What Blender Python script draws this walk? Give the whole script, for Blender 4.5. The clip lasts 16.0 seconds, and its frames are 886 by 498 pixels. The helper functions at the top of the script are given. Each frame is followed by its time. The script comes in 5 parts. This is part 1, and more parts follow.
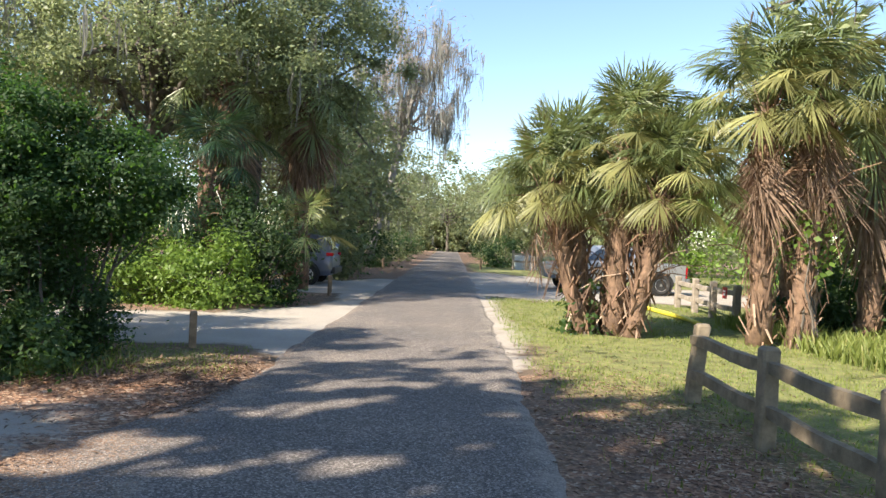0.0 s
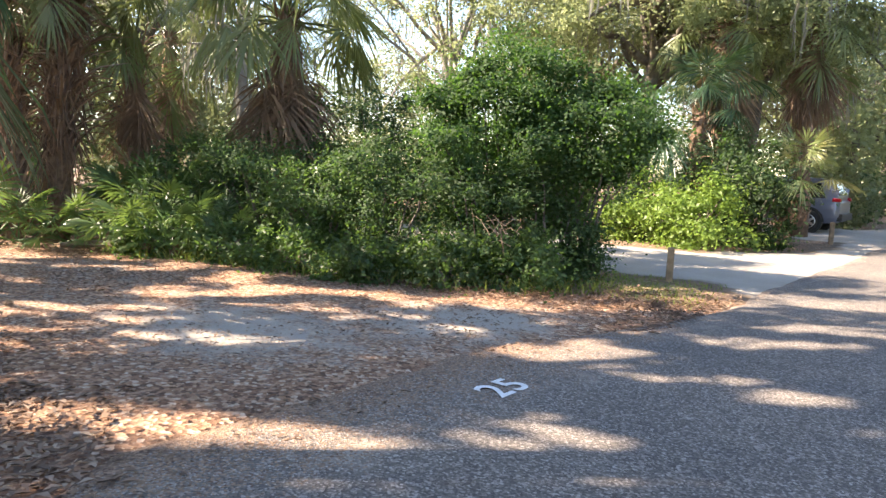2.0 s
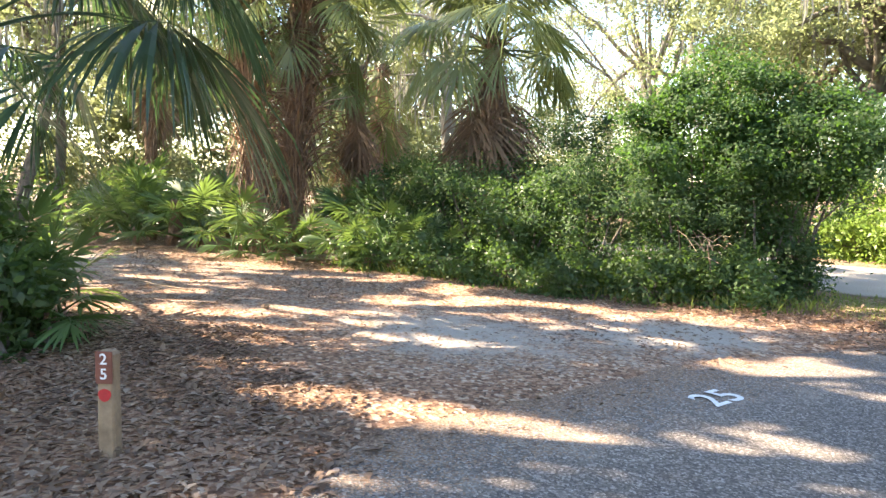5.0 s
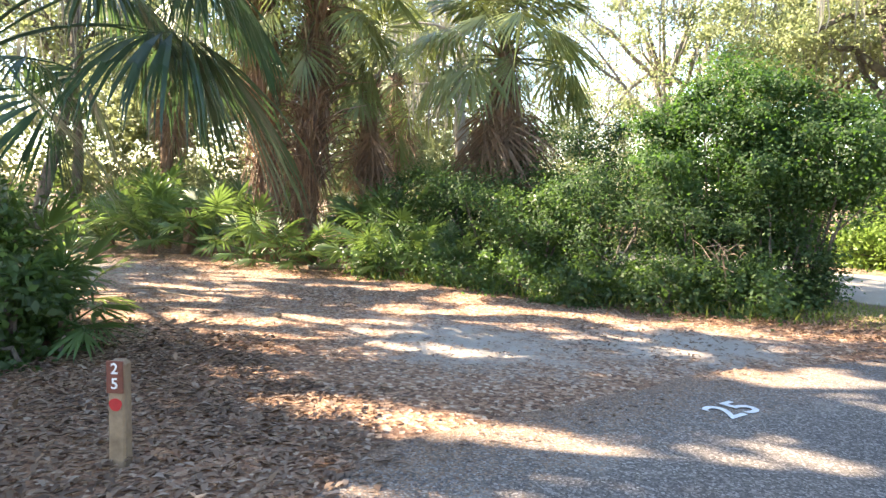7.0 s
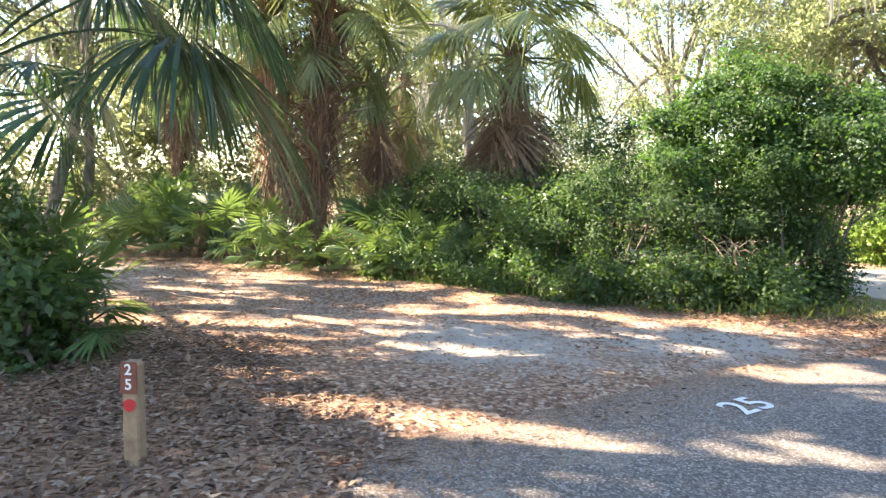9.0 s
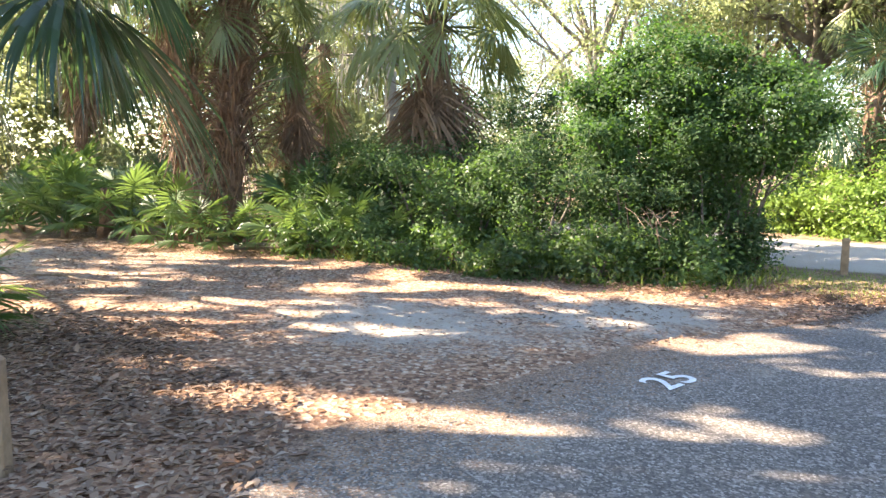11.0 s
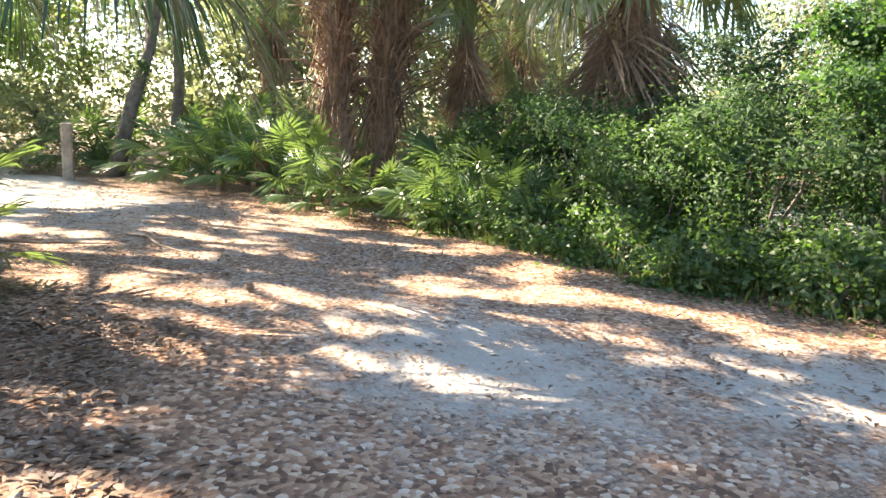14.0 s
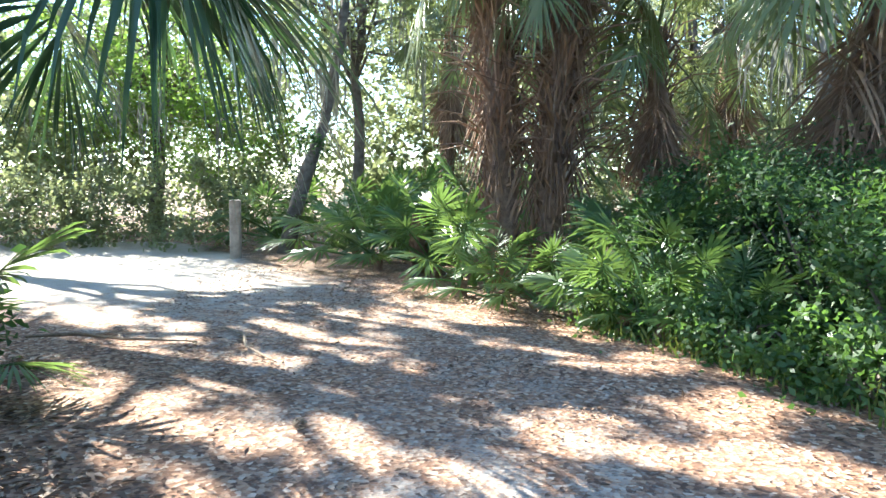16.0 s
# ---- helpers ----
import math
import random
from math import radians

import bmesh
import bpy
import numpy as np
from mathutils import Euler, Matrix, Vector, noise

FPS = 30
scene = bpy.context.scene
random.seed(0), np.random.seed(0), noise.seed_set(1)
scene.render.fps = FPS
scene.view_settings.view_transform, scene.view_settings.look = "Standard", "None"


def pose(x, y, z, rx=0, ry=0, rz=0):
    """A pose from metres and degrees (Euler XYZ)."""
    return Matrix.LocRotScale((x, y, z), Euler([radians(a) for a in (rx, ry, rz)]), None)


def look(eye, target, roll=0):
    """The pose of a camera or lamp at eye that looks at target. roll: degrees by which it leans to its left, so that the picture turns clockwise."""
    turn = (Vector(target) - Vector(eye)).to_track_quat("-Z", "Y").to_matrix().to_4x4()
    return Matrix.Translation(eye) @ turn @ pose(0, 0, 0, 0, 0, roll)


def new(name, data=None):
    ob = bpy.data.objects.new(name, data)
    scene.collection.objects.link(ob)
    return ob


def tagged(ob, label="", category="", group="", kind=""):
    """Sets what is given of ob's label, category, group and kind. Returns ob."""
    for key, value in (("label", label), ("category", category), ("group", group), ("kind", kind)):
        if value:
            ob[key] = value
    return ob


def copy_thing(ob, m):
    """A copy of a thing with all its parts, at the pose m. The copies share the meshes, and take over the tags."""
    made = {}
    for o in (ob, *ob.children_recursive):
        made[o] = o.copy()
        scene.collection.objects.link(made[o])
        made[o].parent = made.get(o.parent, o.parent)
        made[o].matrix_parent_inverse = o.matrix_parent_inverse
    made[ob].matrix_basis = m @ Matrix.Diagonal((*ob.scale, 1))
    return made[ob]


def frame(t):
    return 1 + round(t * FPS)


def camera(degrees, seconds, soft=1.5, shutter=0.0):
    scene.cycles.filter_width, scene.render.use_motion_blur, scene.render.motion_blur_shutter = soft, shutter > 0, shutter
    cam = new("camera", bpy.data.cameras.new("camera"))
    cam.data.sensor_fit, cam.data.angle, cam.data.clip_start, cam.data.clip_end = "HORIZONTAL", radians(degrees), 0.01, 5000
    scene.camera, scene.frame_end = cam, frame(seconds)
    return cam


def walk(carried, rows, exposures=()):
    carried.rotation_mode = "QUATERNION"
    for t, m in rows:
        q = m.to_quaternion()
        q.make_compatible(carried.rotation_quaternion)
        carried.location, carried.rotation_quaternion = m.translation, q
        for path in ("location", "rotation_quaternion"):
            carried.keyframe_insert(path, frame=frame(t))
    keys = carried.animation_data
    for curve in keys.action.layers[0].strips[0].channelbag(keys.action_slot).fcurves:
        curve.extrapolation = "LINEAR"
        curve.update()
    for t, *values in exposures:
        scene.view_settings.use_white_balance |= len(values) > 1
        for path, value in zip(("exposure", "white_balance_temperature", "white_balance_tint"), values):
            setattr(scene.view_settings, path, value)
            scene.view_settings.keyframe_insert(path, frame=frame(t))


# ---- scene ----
cam = camera(62.1, 16.0)
PATH = [
    (0, (0.234, 1.55, 1.665), (0.209, 3.55, 1.641), 2.8),
    (0.5, (0.43, 1.517, 1.63), (0.17, 3.499, 1.557), 3.2),
    (1, (0.527, 1.45, 1.624), (-0.043, 3.36, 1.458), 3.5),
    (1.5, (0.656, 1.247, 1.606), (-0.258, 3.013, 1.393), 3.6),
    (2, (0.784, 1.102, 1.612), (-0.45, 2.658, 1.38), 2.5),
    (2.5, (0.921, 0.936, 1.597), (-0.491, 2.329, 1.342), 1.7),
    (3, (0.898, 0.785, 1.587), (-0.631, 2.049, 1.332), 0.8),
    (3.5, (0.934, 0.657, 1.592), (-0.68, 1.813, 1.352), 0.3),
    (4, (0.968, 0.632, 1.598), (-0.661, 1.768, 1.364), 0.6),
    (4.2, (0.948, 0.612, 1.59), (-0.666, 1.771, 1.363), 0.9),
    (6.3, (0.978, 0.665, 1.616), (-0.613, 1.864, 1.442), 1.7),
    (6.5, (0.964, 0.656, 1.614), (-0.636, 1.843, 1.441), 1.7),
    (7, (0.955, 0.657, 1.609), (-0.662, 1.82, 1.433), 1.3),
    (7.5, (0.957, 0.653, 1.606), (-0.671, 1.801, 1.436), 1.0),
    (8, (0.955, 0.652, 1.603), (-0.679, 1.794, 1.438), 0.7),
    (10.3, (0.903, 0.68, 1.574), (-0.714, 1.839, 1.37), 0.5),
    (10.5, (0.879, 0.705, 1.583), (-0.714, 1.895, 1.368), 0.3),
    (11, (0.743, 0.952, 1.552), (-0.767, 2.242, 1.314), 0.2),
    (11.5, (0.553, 1.235, 1.527), (-0.922, 2.554, 1.239), 0.7),
    (12, (0.315, 1.61, 1.555), (-1.102, 2.986, 1.242), 1.3),
    (12.5, (0.106, 2.036, 1.569), (-1.286, 3.439, 1.262), 2.0),
    (13, (-0.199, 2.407, 1.554), (-1.643, 3.757, 1.253), 2.5),
    (13.5, (-0.496, 2.819, 1.545), (-2.159, 3.874, 1.193), 1.8),
    (14, (-0.86, 3.219, 1.498), (-2.674, 3.985, 1.149), 2.1),
    (14.5, (-1.257, 3.61, 1.483), (-3.132, 4.234, 1.179), 1.7),
    (15, (-1.709, 3.895, 1.49), (-3.647, 4.309, 1.221), 1.0),
    (15.5, (-2.184, 4.212, 1.495), (-4.147, 4.528, 1.284), 0.5),
    (16, (-2.695, 4.465, 1.477), (-4.676, 4.679, 1.302), 0.5),
]
walk(cam, [(t, look(eye, target, roll)) for t, eye, target, roll in PATH],
     [(0, 1.4, 6400, 12), (0.8, 1.7, 6700, 15), (2.0, 2.35, 7100, 18), (3.5, 2.85, 7300, 16), (12.5, 2.85, 7100, 15), (14.5, 2.75, 6900, 11), (16, 2.65, 5700, 5)])

# ---- light ----
SUN_DIR = Vector((-0.79, -0.61, 0.0)).normalized()
ELEV = radians(37)
world = bpy.data.worlds.new("sky")
scene.world = world
world.use_nodes = True
wn = world.node_tree.nodes
sky = wn.new("ShaderNodeTexSky")
sky.sky_type, sky.sun_disc = "NISHITA", False
sky.sun_elevation, sky.sun_rotation = ELEV, math.atan2(SUN_DIR.x, SUN_DIR.y)
sky.air_density, sky.dust_density, sky.ozone_density = 1.0, 0.1, 2.0
world.node_tree.links.new(sky.outputs[0], wn["Background"].inputs[0])
wn["Background"].inputs[1].default_value = 0.105
sun_data = bpy.data.lights.new("sun", "SUN")
sun_data.energy, sun_data.angle, sun_data.color = 5.0, radians(0.53), (1.0, 0.90, 0.74)
sun = new("sun", sun_data)
sun_vec = Vector((SUN_DIR.x * math.cos(ELEV), SUN_DIR.y * math.cos(ELEV), math.sin(ELEV)))
sun.matrix_world = look(sun_vec * 60, (0, 0, 0))

# ---- materials ----
def material(name):
    m = bpy.data.materials.new(name)
    m.use_nodes = True
    nt = m.node_tree
    return m, nt, nt.nodes["Principled BSDF"], nt.nodes["Material Output"]


def node(nt, kind, **kw):
    n = nt.nodes.new(kind)
    for k, v in kw.items():
        n.inputs[k].default_value = v
    return n


def noise_tex(nt, scale, detail=5.0, rough=0.6, coord="Object"):
    tc = nt.nodes.new("ShaderNodeTexCoord")
    n = node(nt, "ShaderNodeTexNoise", Scale=scale, Detail=detail, Roughness=rough)
    nt.links.new(tc.outputs[coord], n.inputs["Vector"])
    return n.outputs["Fac"]


def ramp(nt, fac, stops):
    r = nt.nodes.new("ShaderNodeValToRGB")
    el = r.color_ramp.elements
    while len(el) < len(stops):
        el.new(0.5)
    for e, (p, c) in zip(el, stops):
        e.position, e.color = p, (*c, 1)
    nt.links.new(fac, r.inputs[0])
    return r.outputs[0]


def mixed(nt, fac, a, b, mode="MIX"):
    m = nt.nodes.new("ShaderNodeMix")
    m.data_type, m.blend_type = "RGBA", mode
    for sock, v in ((m.inputs[0], fac), (m.inputs[6], a), (m.inputs[7], b)):
        if isinstance(v, (int, float)):
            sock.default_value = v
        elif isinstance(v, tuple):
            sock.default_value = (*v, 1)
        else:
            nt.links.new(v, sock)
    return m.outputs[2]


def math_node(nt, op, a, b=0.0, clamp=False):
    m = nt.nodes.new("ShaderNodeMath")
    m.operation, m.use_clamp = op, clamp
    for sock, v in zip(m.inputs, (a, b)):
        if isinstance(v, (int, float)):
            sock.default_value = v
        else:
            nt.links.new(v, sock)
    return m.outputs[0]


def bumped(nt, bsdf, height, strength, distance):
    b = node(nt, "ShaderNodeBump", Strength=strength, Distance=distance)
    nt.links.new(height, b.inputs["Height"])
    nt.links.new(b.outputs[0], bsdf.inputs["Normal"])


def plain(name, c1, c2, scale=6.0, rough=0.7, metal=0.0, bump=0.3, dist=0.01, fine=60.0, coat=0.0):
    m, nt, b, _ = material(name)
    base = ramp(nt, noise_tex(nt, scale), [(0.3, c1), (0.7, c2)])
    nt.links.new(base, b.inputs["Base Color"])
    b.inputs["Roughness"].default_value, b.inputs["Metallic"].default_value = rough, metal
    b.inputs["Coat Weight"].default_value = coat
    if bump:
        bumped(nt, b, noise_tex(nt, fine), bump, dist)
    return m


def leafy(name, dark, light, through_col, share=0.35, rough=0.5, wear=None):
    """Leaf blades: colour varies leaf by leaf and plant by plant; some light passes through."""
    m, nt, b, out = material(name)
    geo, info = nt.nodes.new("ShaderNodeNewGeometry"), nt.nodes.new("ShaderNodeObjectInfo")
    stops = [(0.0, dark), (0.85, light)]
    if wear:
        stops.append((1.0, wear))
    isl = ramp(nt, geo.outputs["Random Per Island"], stops)
    col = mixed(nt, 0.5, isl, ramp(nt, noise_tex(nt, 0.9, 3), [(0.3, dark), (0.7, light)]))
    hsv = nt.nodes.new("ShaderNodeHueSaturation")
    nt.links.new(math_node(nt, "ADD", math_node(nt, "MULTIPLY", info.outputs["Random"], 0.5), 0.75), hsv.inputs["Value"])
    nt.links.new(col, hsv.inputs["Color"])
    nt.links.new(hsv.outputs[0], b.inputs["Base Color"])
    b.inputs["Roughness"].default_value = rough
    t = nt.nodes.new("ShaderNodeBsdfTranslucent")
    nt.links.new(mixed(nt, 0.6, hsv.outputs[0], through_col), t.inputs["Color"])
    mx = node(nt, "ShaderNodeMixShader", Fac=share)
    nt.links.new(b.outputs[0], mx.inputs[1])
    nt.links.new(t.outputs[0], mx.inputs[2])
    nt.links.new(mx.outputs[0], out.inputs["Surface"])
    return m


OAK = leafy("oak_leaf", (0.12, 0.15, 0.06), (0.33, 0.37, 0.19), (0.4, 0.46, 0.19), 0.45)
OAK_FAR = leafy("far_leaf", (0.085, 0.11, 0.05), (0.24, 0.275, 0.13), (0.42, 0.46, 0.2), 0.42)
VINE = leafy("vine_leaf", (0.014, 0.042, 0.01), (0.05, 0.115, 0.028), (0.15, 0.32, 0.04), 0.4, 0.7)
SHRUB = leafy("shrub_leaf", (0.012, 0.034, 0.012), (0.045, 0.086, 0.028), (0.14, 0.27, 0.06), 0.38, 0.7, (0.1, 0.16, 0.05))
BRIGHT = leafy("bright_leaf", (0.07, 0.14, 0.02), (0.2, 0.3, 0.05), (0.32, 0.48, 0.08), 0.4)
PALM = leafy("palm_blade", (0.085, 0.125, 0.045), (0.21, 0.25, 0.1), (0.26, 0.3, 0.07), 0.3, 0.38, (0.3, 0.22, 0.08))
# lighter copy of palm_blade: sunlight put into the colour, plus yellowed and tan blades
PALM_SUN = leafy("palm_blade_sunlit", (0.15, 0.175, 0.065), (0.36, 0.345, 0.135), (0.38, 0.34, 0.1), 0.3, 0.4, (0.42, 0.27, 0.1))
# darker copy of palm_blade, with the shade put into its colour
PALM_SHADED = leafy("palm_blade_shade", (0.018, 0.045, 0.022), (0.05, 0.095, 0.05), (0.12, 0.22, 0.06), 0.25, 0.33)
PALMETTO = leafy("palmetto_blade", (0.03, 0.07, 0.022), (0.09, 0.155, 0.05), (0.28, 0.42, 0.08), 0.35, 0.4)
DEADF = leafy("dead_frond", (0.09, 0.055, 0.035), (0.32, 0.22, 0.15), (0.3, 0.16, 0.08), 0.2, 0.8, (0.5, 0.4, 0.31))
MOSS = leafy("spanish_moss", (0.13, 0.13, 0.11), (0.27, 0.26, 0.22), (0.3, 0.3, 0.24), 0.3, 0.95)
GRASS = leafy("grass_blade", (0.08, 0.12, 0.02), (0.24, 0.27, 0.07), (0.4, 0.5, 0.06), 0.35, 0.6, (0.45, 0.38, 0.18))
HERB = leafy("herb_leaf", (0.02, 0.052, 0.014), (0.068, 0.124, 0.033), (0.2, 0.36, 0.06), 0.4)
LITTER = leafy("fallen_leaf", (0.05, 0.027, 0.017), (0.4, 0.255, 0.16), (0.3, 0.18, 0.1), 0.1, 0.7, (0.6, 0.48, 0.36))
BARE = leafy("bare_twig", (0.16, 0.12, 0.1), (0.34, 0.28, 0.24), (0.3, 0.24, 0.2), 0.15, 0.9)
BARK = plain("oak_bark", (0.06, 0.05, 0.04), (0.19, 0.16, 0.13), 5, 0.95, bump=0.9, dist=0.03, fine=25)
PALE_BARK = plain("pale_bark", (0.2, 0.18, 0.15), (0.36, 0.33, 0.29), 4, 0.95, bump=0.7, dist=0.02, fine=30)
PALM_BARK = plain("palm_bark", (0.1, 0.06, 0.04), (0.3, 0.19, 0.12), 9, 0.95, bump=0.9, dist=0.03, fine=40)
BOOT = leafy("palm_boot", (0.08, 0.05, 0.034), (0.3, 0.18, 0.11), (0.3, 0.15, 0.08), 0.05, 0.9, (0.5, 0.4, 0.3))
PETIOLE = plain("palm_stalk", (0.09, 0.12, 0.04), (0.2, 0.2, 0.08), 5, 0.5)
WOOD = plain("weathered_wood", (0.13, 0.1, 0.065), (0.3, 0.24, 0.16), 7, 0.85, bump=0.6, dist=0.006, fine=50)
GREY_WOOD = plain("grey_wood", (0.16, 0.13, 0.1), (0.36, 0.31, 0.25), 6, 0.9, bump=0.6, dist=0.006, fine=50)
POST_WOOD = plain("treated_pine", (0.16, 0.105, 0.062), (0.34, 0.235, 0.145), 9, 0.8, bump=0.5, dist=0.004, fine=80)
BROWN_SIGN = plain("brown_board", (0.12, 0.034, 0.02), (0.18, 0.052, 0.03), 20, 0.6, bump=0.1)
RED = plain("red_paint", (0.34, 0.012, 0.014), (0.48, 0.025, 0.025), 20, 0.5, bump=0.1)
WHITE = plain("white_paint", (0.62, 0.61, 0.58), (0.85, 0.84, 0.82), 14, 0.6, bump=0.2, dist=0.004)
YELLOW = plain("yellow_paint", (0.6, 0.5, 0.03), (0.75, 0.65, 0.06), 8, 0.55, bump=0.1)
SILVER = plain("silver_paint", (0.42, 0.43, 0.45), (0.47, 0.48, 0.5), 3, 0.3, 0.6, 0.0, coat=0.6)
BLUEGREY = plain("grey_blue_paint", (0.17, 0.19, 0.25), (0.2, 0.22, 0.28), 3, 0.3, 0.5, 0.0, coat=0.6)
RUBBER = plain("tyre_rubber", (0.015, 0.015, 0.015), (0.035, 0.033, 0.03), 12, 0.85, bump=0.3)
ALLOY = plain("alloy", (0.5, 0.5, 0.52), (0.65, 0.65, 0.66), 8, 0.3, 0.9, 0.0)
BLACK = plain("black_trim", (0.015, 0.015, 0.016), (0.03, 0.03, 0.03), 8, 0.5, bump=0.0)
GREEN_BIN = plain("dark_green_plastic", (0.012, 0.04, 0.025), (0.02, 0.06, 0.035), 8, 0.5, bump=0.0)
LAMP_RED = plain("red_lens", (0.4, 0.01, 0.02), (0.5, 0.015, 0.025), 8, 0.15, bump=0.0, coat=1.0)
LAMP_CLEAR = plain("clear_lens", (0.7, 0.7, 0.7), (0.8, 0.8, 0.8), 8, 0.1, bump=0.0, coat=1.0)
STICK = plain("dead_twig", (0.16, 0.11, 0.07), (0.3, 0.23, 0.16), 20, 0.9, bump=0.4, dist=0.004)


def glass_material():
    m, nt, b, _ = material("car_glass")
    b.inputs["Base Color"].default_value = (0.02, 0.025, 0.03, 1)
    b.inputs["Roughness"].default_value = 0.05
    b.inputs["Coat Weight"].default_value = 1.0
    return m


GLASS = glass_material()


def ground_material():
    m, nt, b, _ = material("ground_cover")
    att = nt.nodes.new("ShaderNodeAttribute")
    att.attribute_name = "cover"
    sep = nt.nodes.new("ShaderNodeSeparateColor")
    nt.links.new(att.outputs["Color"], sep.inputs[0])
    fine, mid, big = noise_tex(nt, 34, 6, 0.7), noise_tex(nt, 3.2, 6, 0.65), noise_tex(nt, 0.7, 4)

    def mask(chan, n, gain=3.0):
        d = math_node(nt, "SUBTRACT", math_node(nt, "ADD", sep.outputs[chan], n), 1.0)
        return math_node(nt, "ADD", math_node(nt, "MULTIPLY", d, gain), 0.5, True)
    earth = ramp(nt, mid, [(0.3, (0.10, 0.07, 0.045)), (0.7, (0.2, 0.14, 0.09))])
    sand = mixed(nt, 0.5, ramp(nt, fine, [(0.3, (0.28, 0.245, 0.2)), (0.7, (0.47, 0.42, 0.355))]),
                 ramp(nt, big, [(0.3, (0.28, 0.245, 0.2)), (0.7, (0.46, 0.41, 0.345))]))
    vor = node(nt, "ShaderNodeTexVoronoi", Scale=30.0, Randomness=1.0)
    tc = nt.nodes.new("ShaderNodeTexCoord")
    nt.links.new(tc.outputs["Object"], vor.inputs["Vector"])
    vs = nt.nodes.new("ShaderNodeSeparateColor")
    nt.links.new(vor.outputs["Color"], vs.inputs[0])
    litter = ramp(nt, vs.outputs[0], [(0.0, (0.09, 0.045, 0.025)), (0.5, (0.27, 0.14, 0.078)), (0.85, (0.42, 0.26, 0.16)), (1.0, (0.54, 0.42, 0.31))])
    grass = mixed(nt, 0.5, ramp(nt, fine, [(0.3, (0.08, 0.13, 0.02)), (0.7, (0.27, 0.3, 0.07))]),
                  ramp(nt, mid, [(0.35, (0.12, 0.17, 0.03)), (0.7, (0.3, 0.28, 0.11))]))
    col = mixed(nt, mask(0, mid), earth, sand)
    col = mixed(nt, mask(2, mid), col, grass)
    mix2 = math_node(nt, "ADD", math_node(nt, "MULTIPLY", mid, 0.5), math_node(nt, "MULTIPLY", fine, 0.5))
    col = mixed(nt, mask(1, mix2, 6.0), col, litter)
    nt.links.new(col, b.inputs["Base Color"])
    b.inputs["Roughness"].default_value = 0.95
    h = math_node(nt, "ADD", math_node(nt, "MULTIPLY", fine, 0.6), math_node(nt, "MULTIPLY", vor.outputs["Distance"], 1.2))
    bumped(nt, b, h, 0.6, 0.02)
    return m


def asphalt_material():
    m, nt, b, _ = material("worn_asphalt")
    att = nt.nodes.new("ShaderNodeAttribute")
    att.attribute_name = "cover"
    sep = nt.nodes.new("ShaderNodeSeparateColor")
    nt.links.new(att.outputs["Color"], sep.inputs[0])
    tc = nt.nodes.new("ShaderNodeTexCoord")
    vor = node(nt, "ShaderNodeTexVoronoi", Scale=75.0)
    nt.links.new(tc.outputs["Object"], vor.inputs["Vector"])
    vs = nt.nodes.new("ShaderNodeSeparateColor")
    nt.links.new(vor.outputs["Color"], vs.inputs[0])
    big, fine = noise_tex(nt, 0.6, 5), noise_tex(nt, 60, 4, 0.7)
    stone = ramp(nt, vs.outputs[0], [(0.0, (0.085, 0.073, 0.063)), (0.6, (0.18, 0.158, 0.138)), (0.9, (0.34, 0.3, 0.262)), (1.0, (0.44, 0.41, 0.37))])
    tone = ramp(nt, big, [(0.3, (0.72, 0.72, 0.74)), (0.7, (1.1, 1.05, 1.0))])
    col = mixed(nt, 1.0, stone, tone, "MULTIPLY")
    sandy = ramp(nt, fine, [(0.3, (0.32, 0.27, 0.21)), (0.7, (0.5, 0.44, 0.36))])
    mid = noise_tex(nt, 2.2, 6, 0.7)
    dust = math_node(nt, "MULTIPLY", math_node(nt, "ADD", math_node(nt, "SUBTRACT", sep.outputs[0], 1.0), mid), 2.5, True)
    col = mixed(nt, dust, col, sandy)
    brown = ramp(nt, vs.outputs[1], [(0.0, (0.1, 0.05, 0.03)), (1.0, (0.38, 0.25, 0.16))])
    lit = math_node(nt, "MULTIPLY", math_node(nt, "ADD", math_node(nt, "SUBTRACT", sep.outputs[1], 1.0), math_node(nt, "ADD", math_node(nt, "MULTIPLY", mid, 0.45), math_node(nt, "MULTIPLY", vs.outputs[2], 0.5))), 6.0, True)
    col = mixed(nt, lit, col, brown)
    nt.links.new(col, b.inputs["Base Color"])
    b.inputs["Roughness"].default_value = 0.9
    bumped(nt, b, math_node(nt, "ADD", vor.outputs["Distance"], fine), 0.7, 0.012)
    return m


GROUND, ASPHALT = ground_material(), asphalt_material()


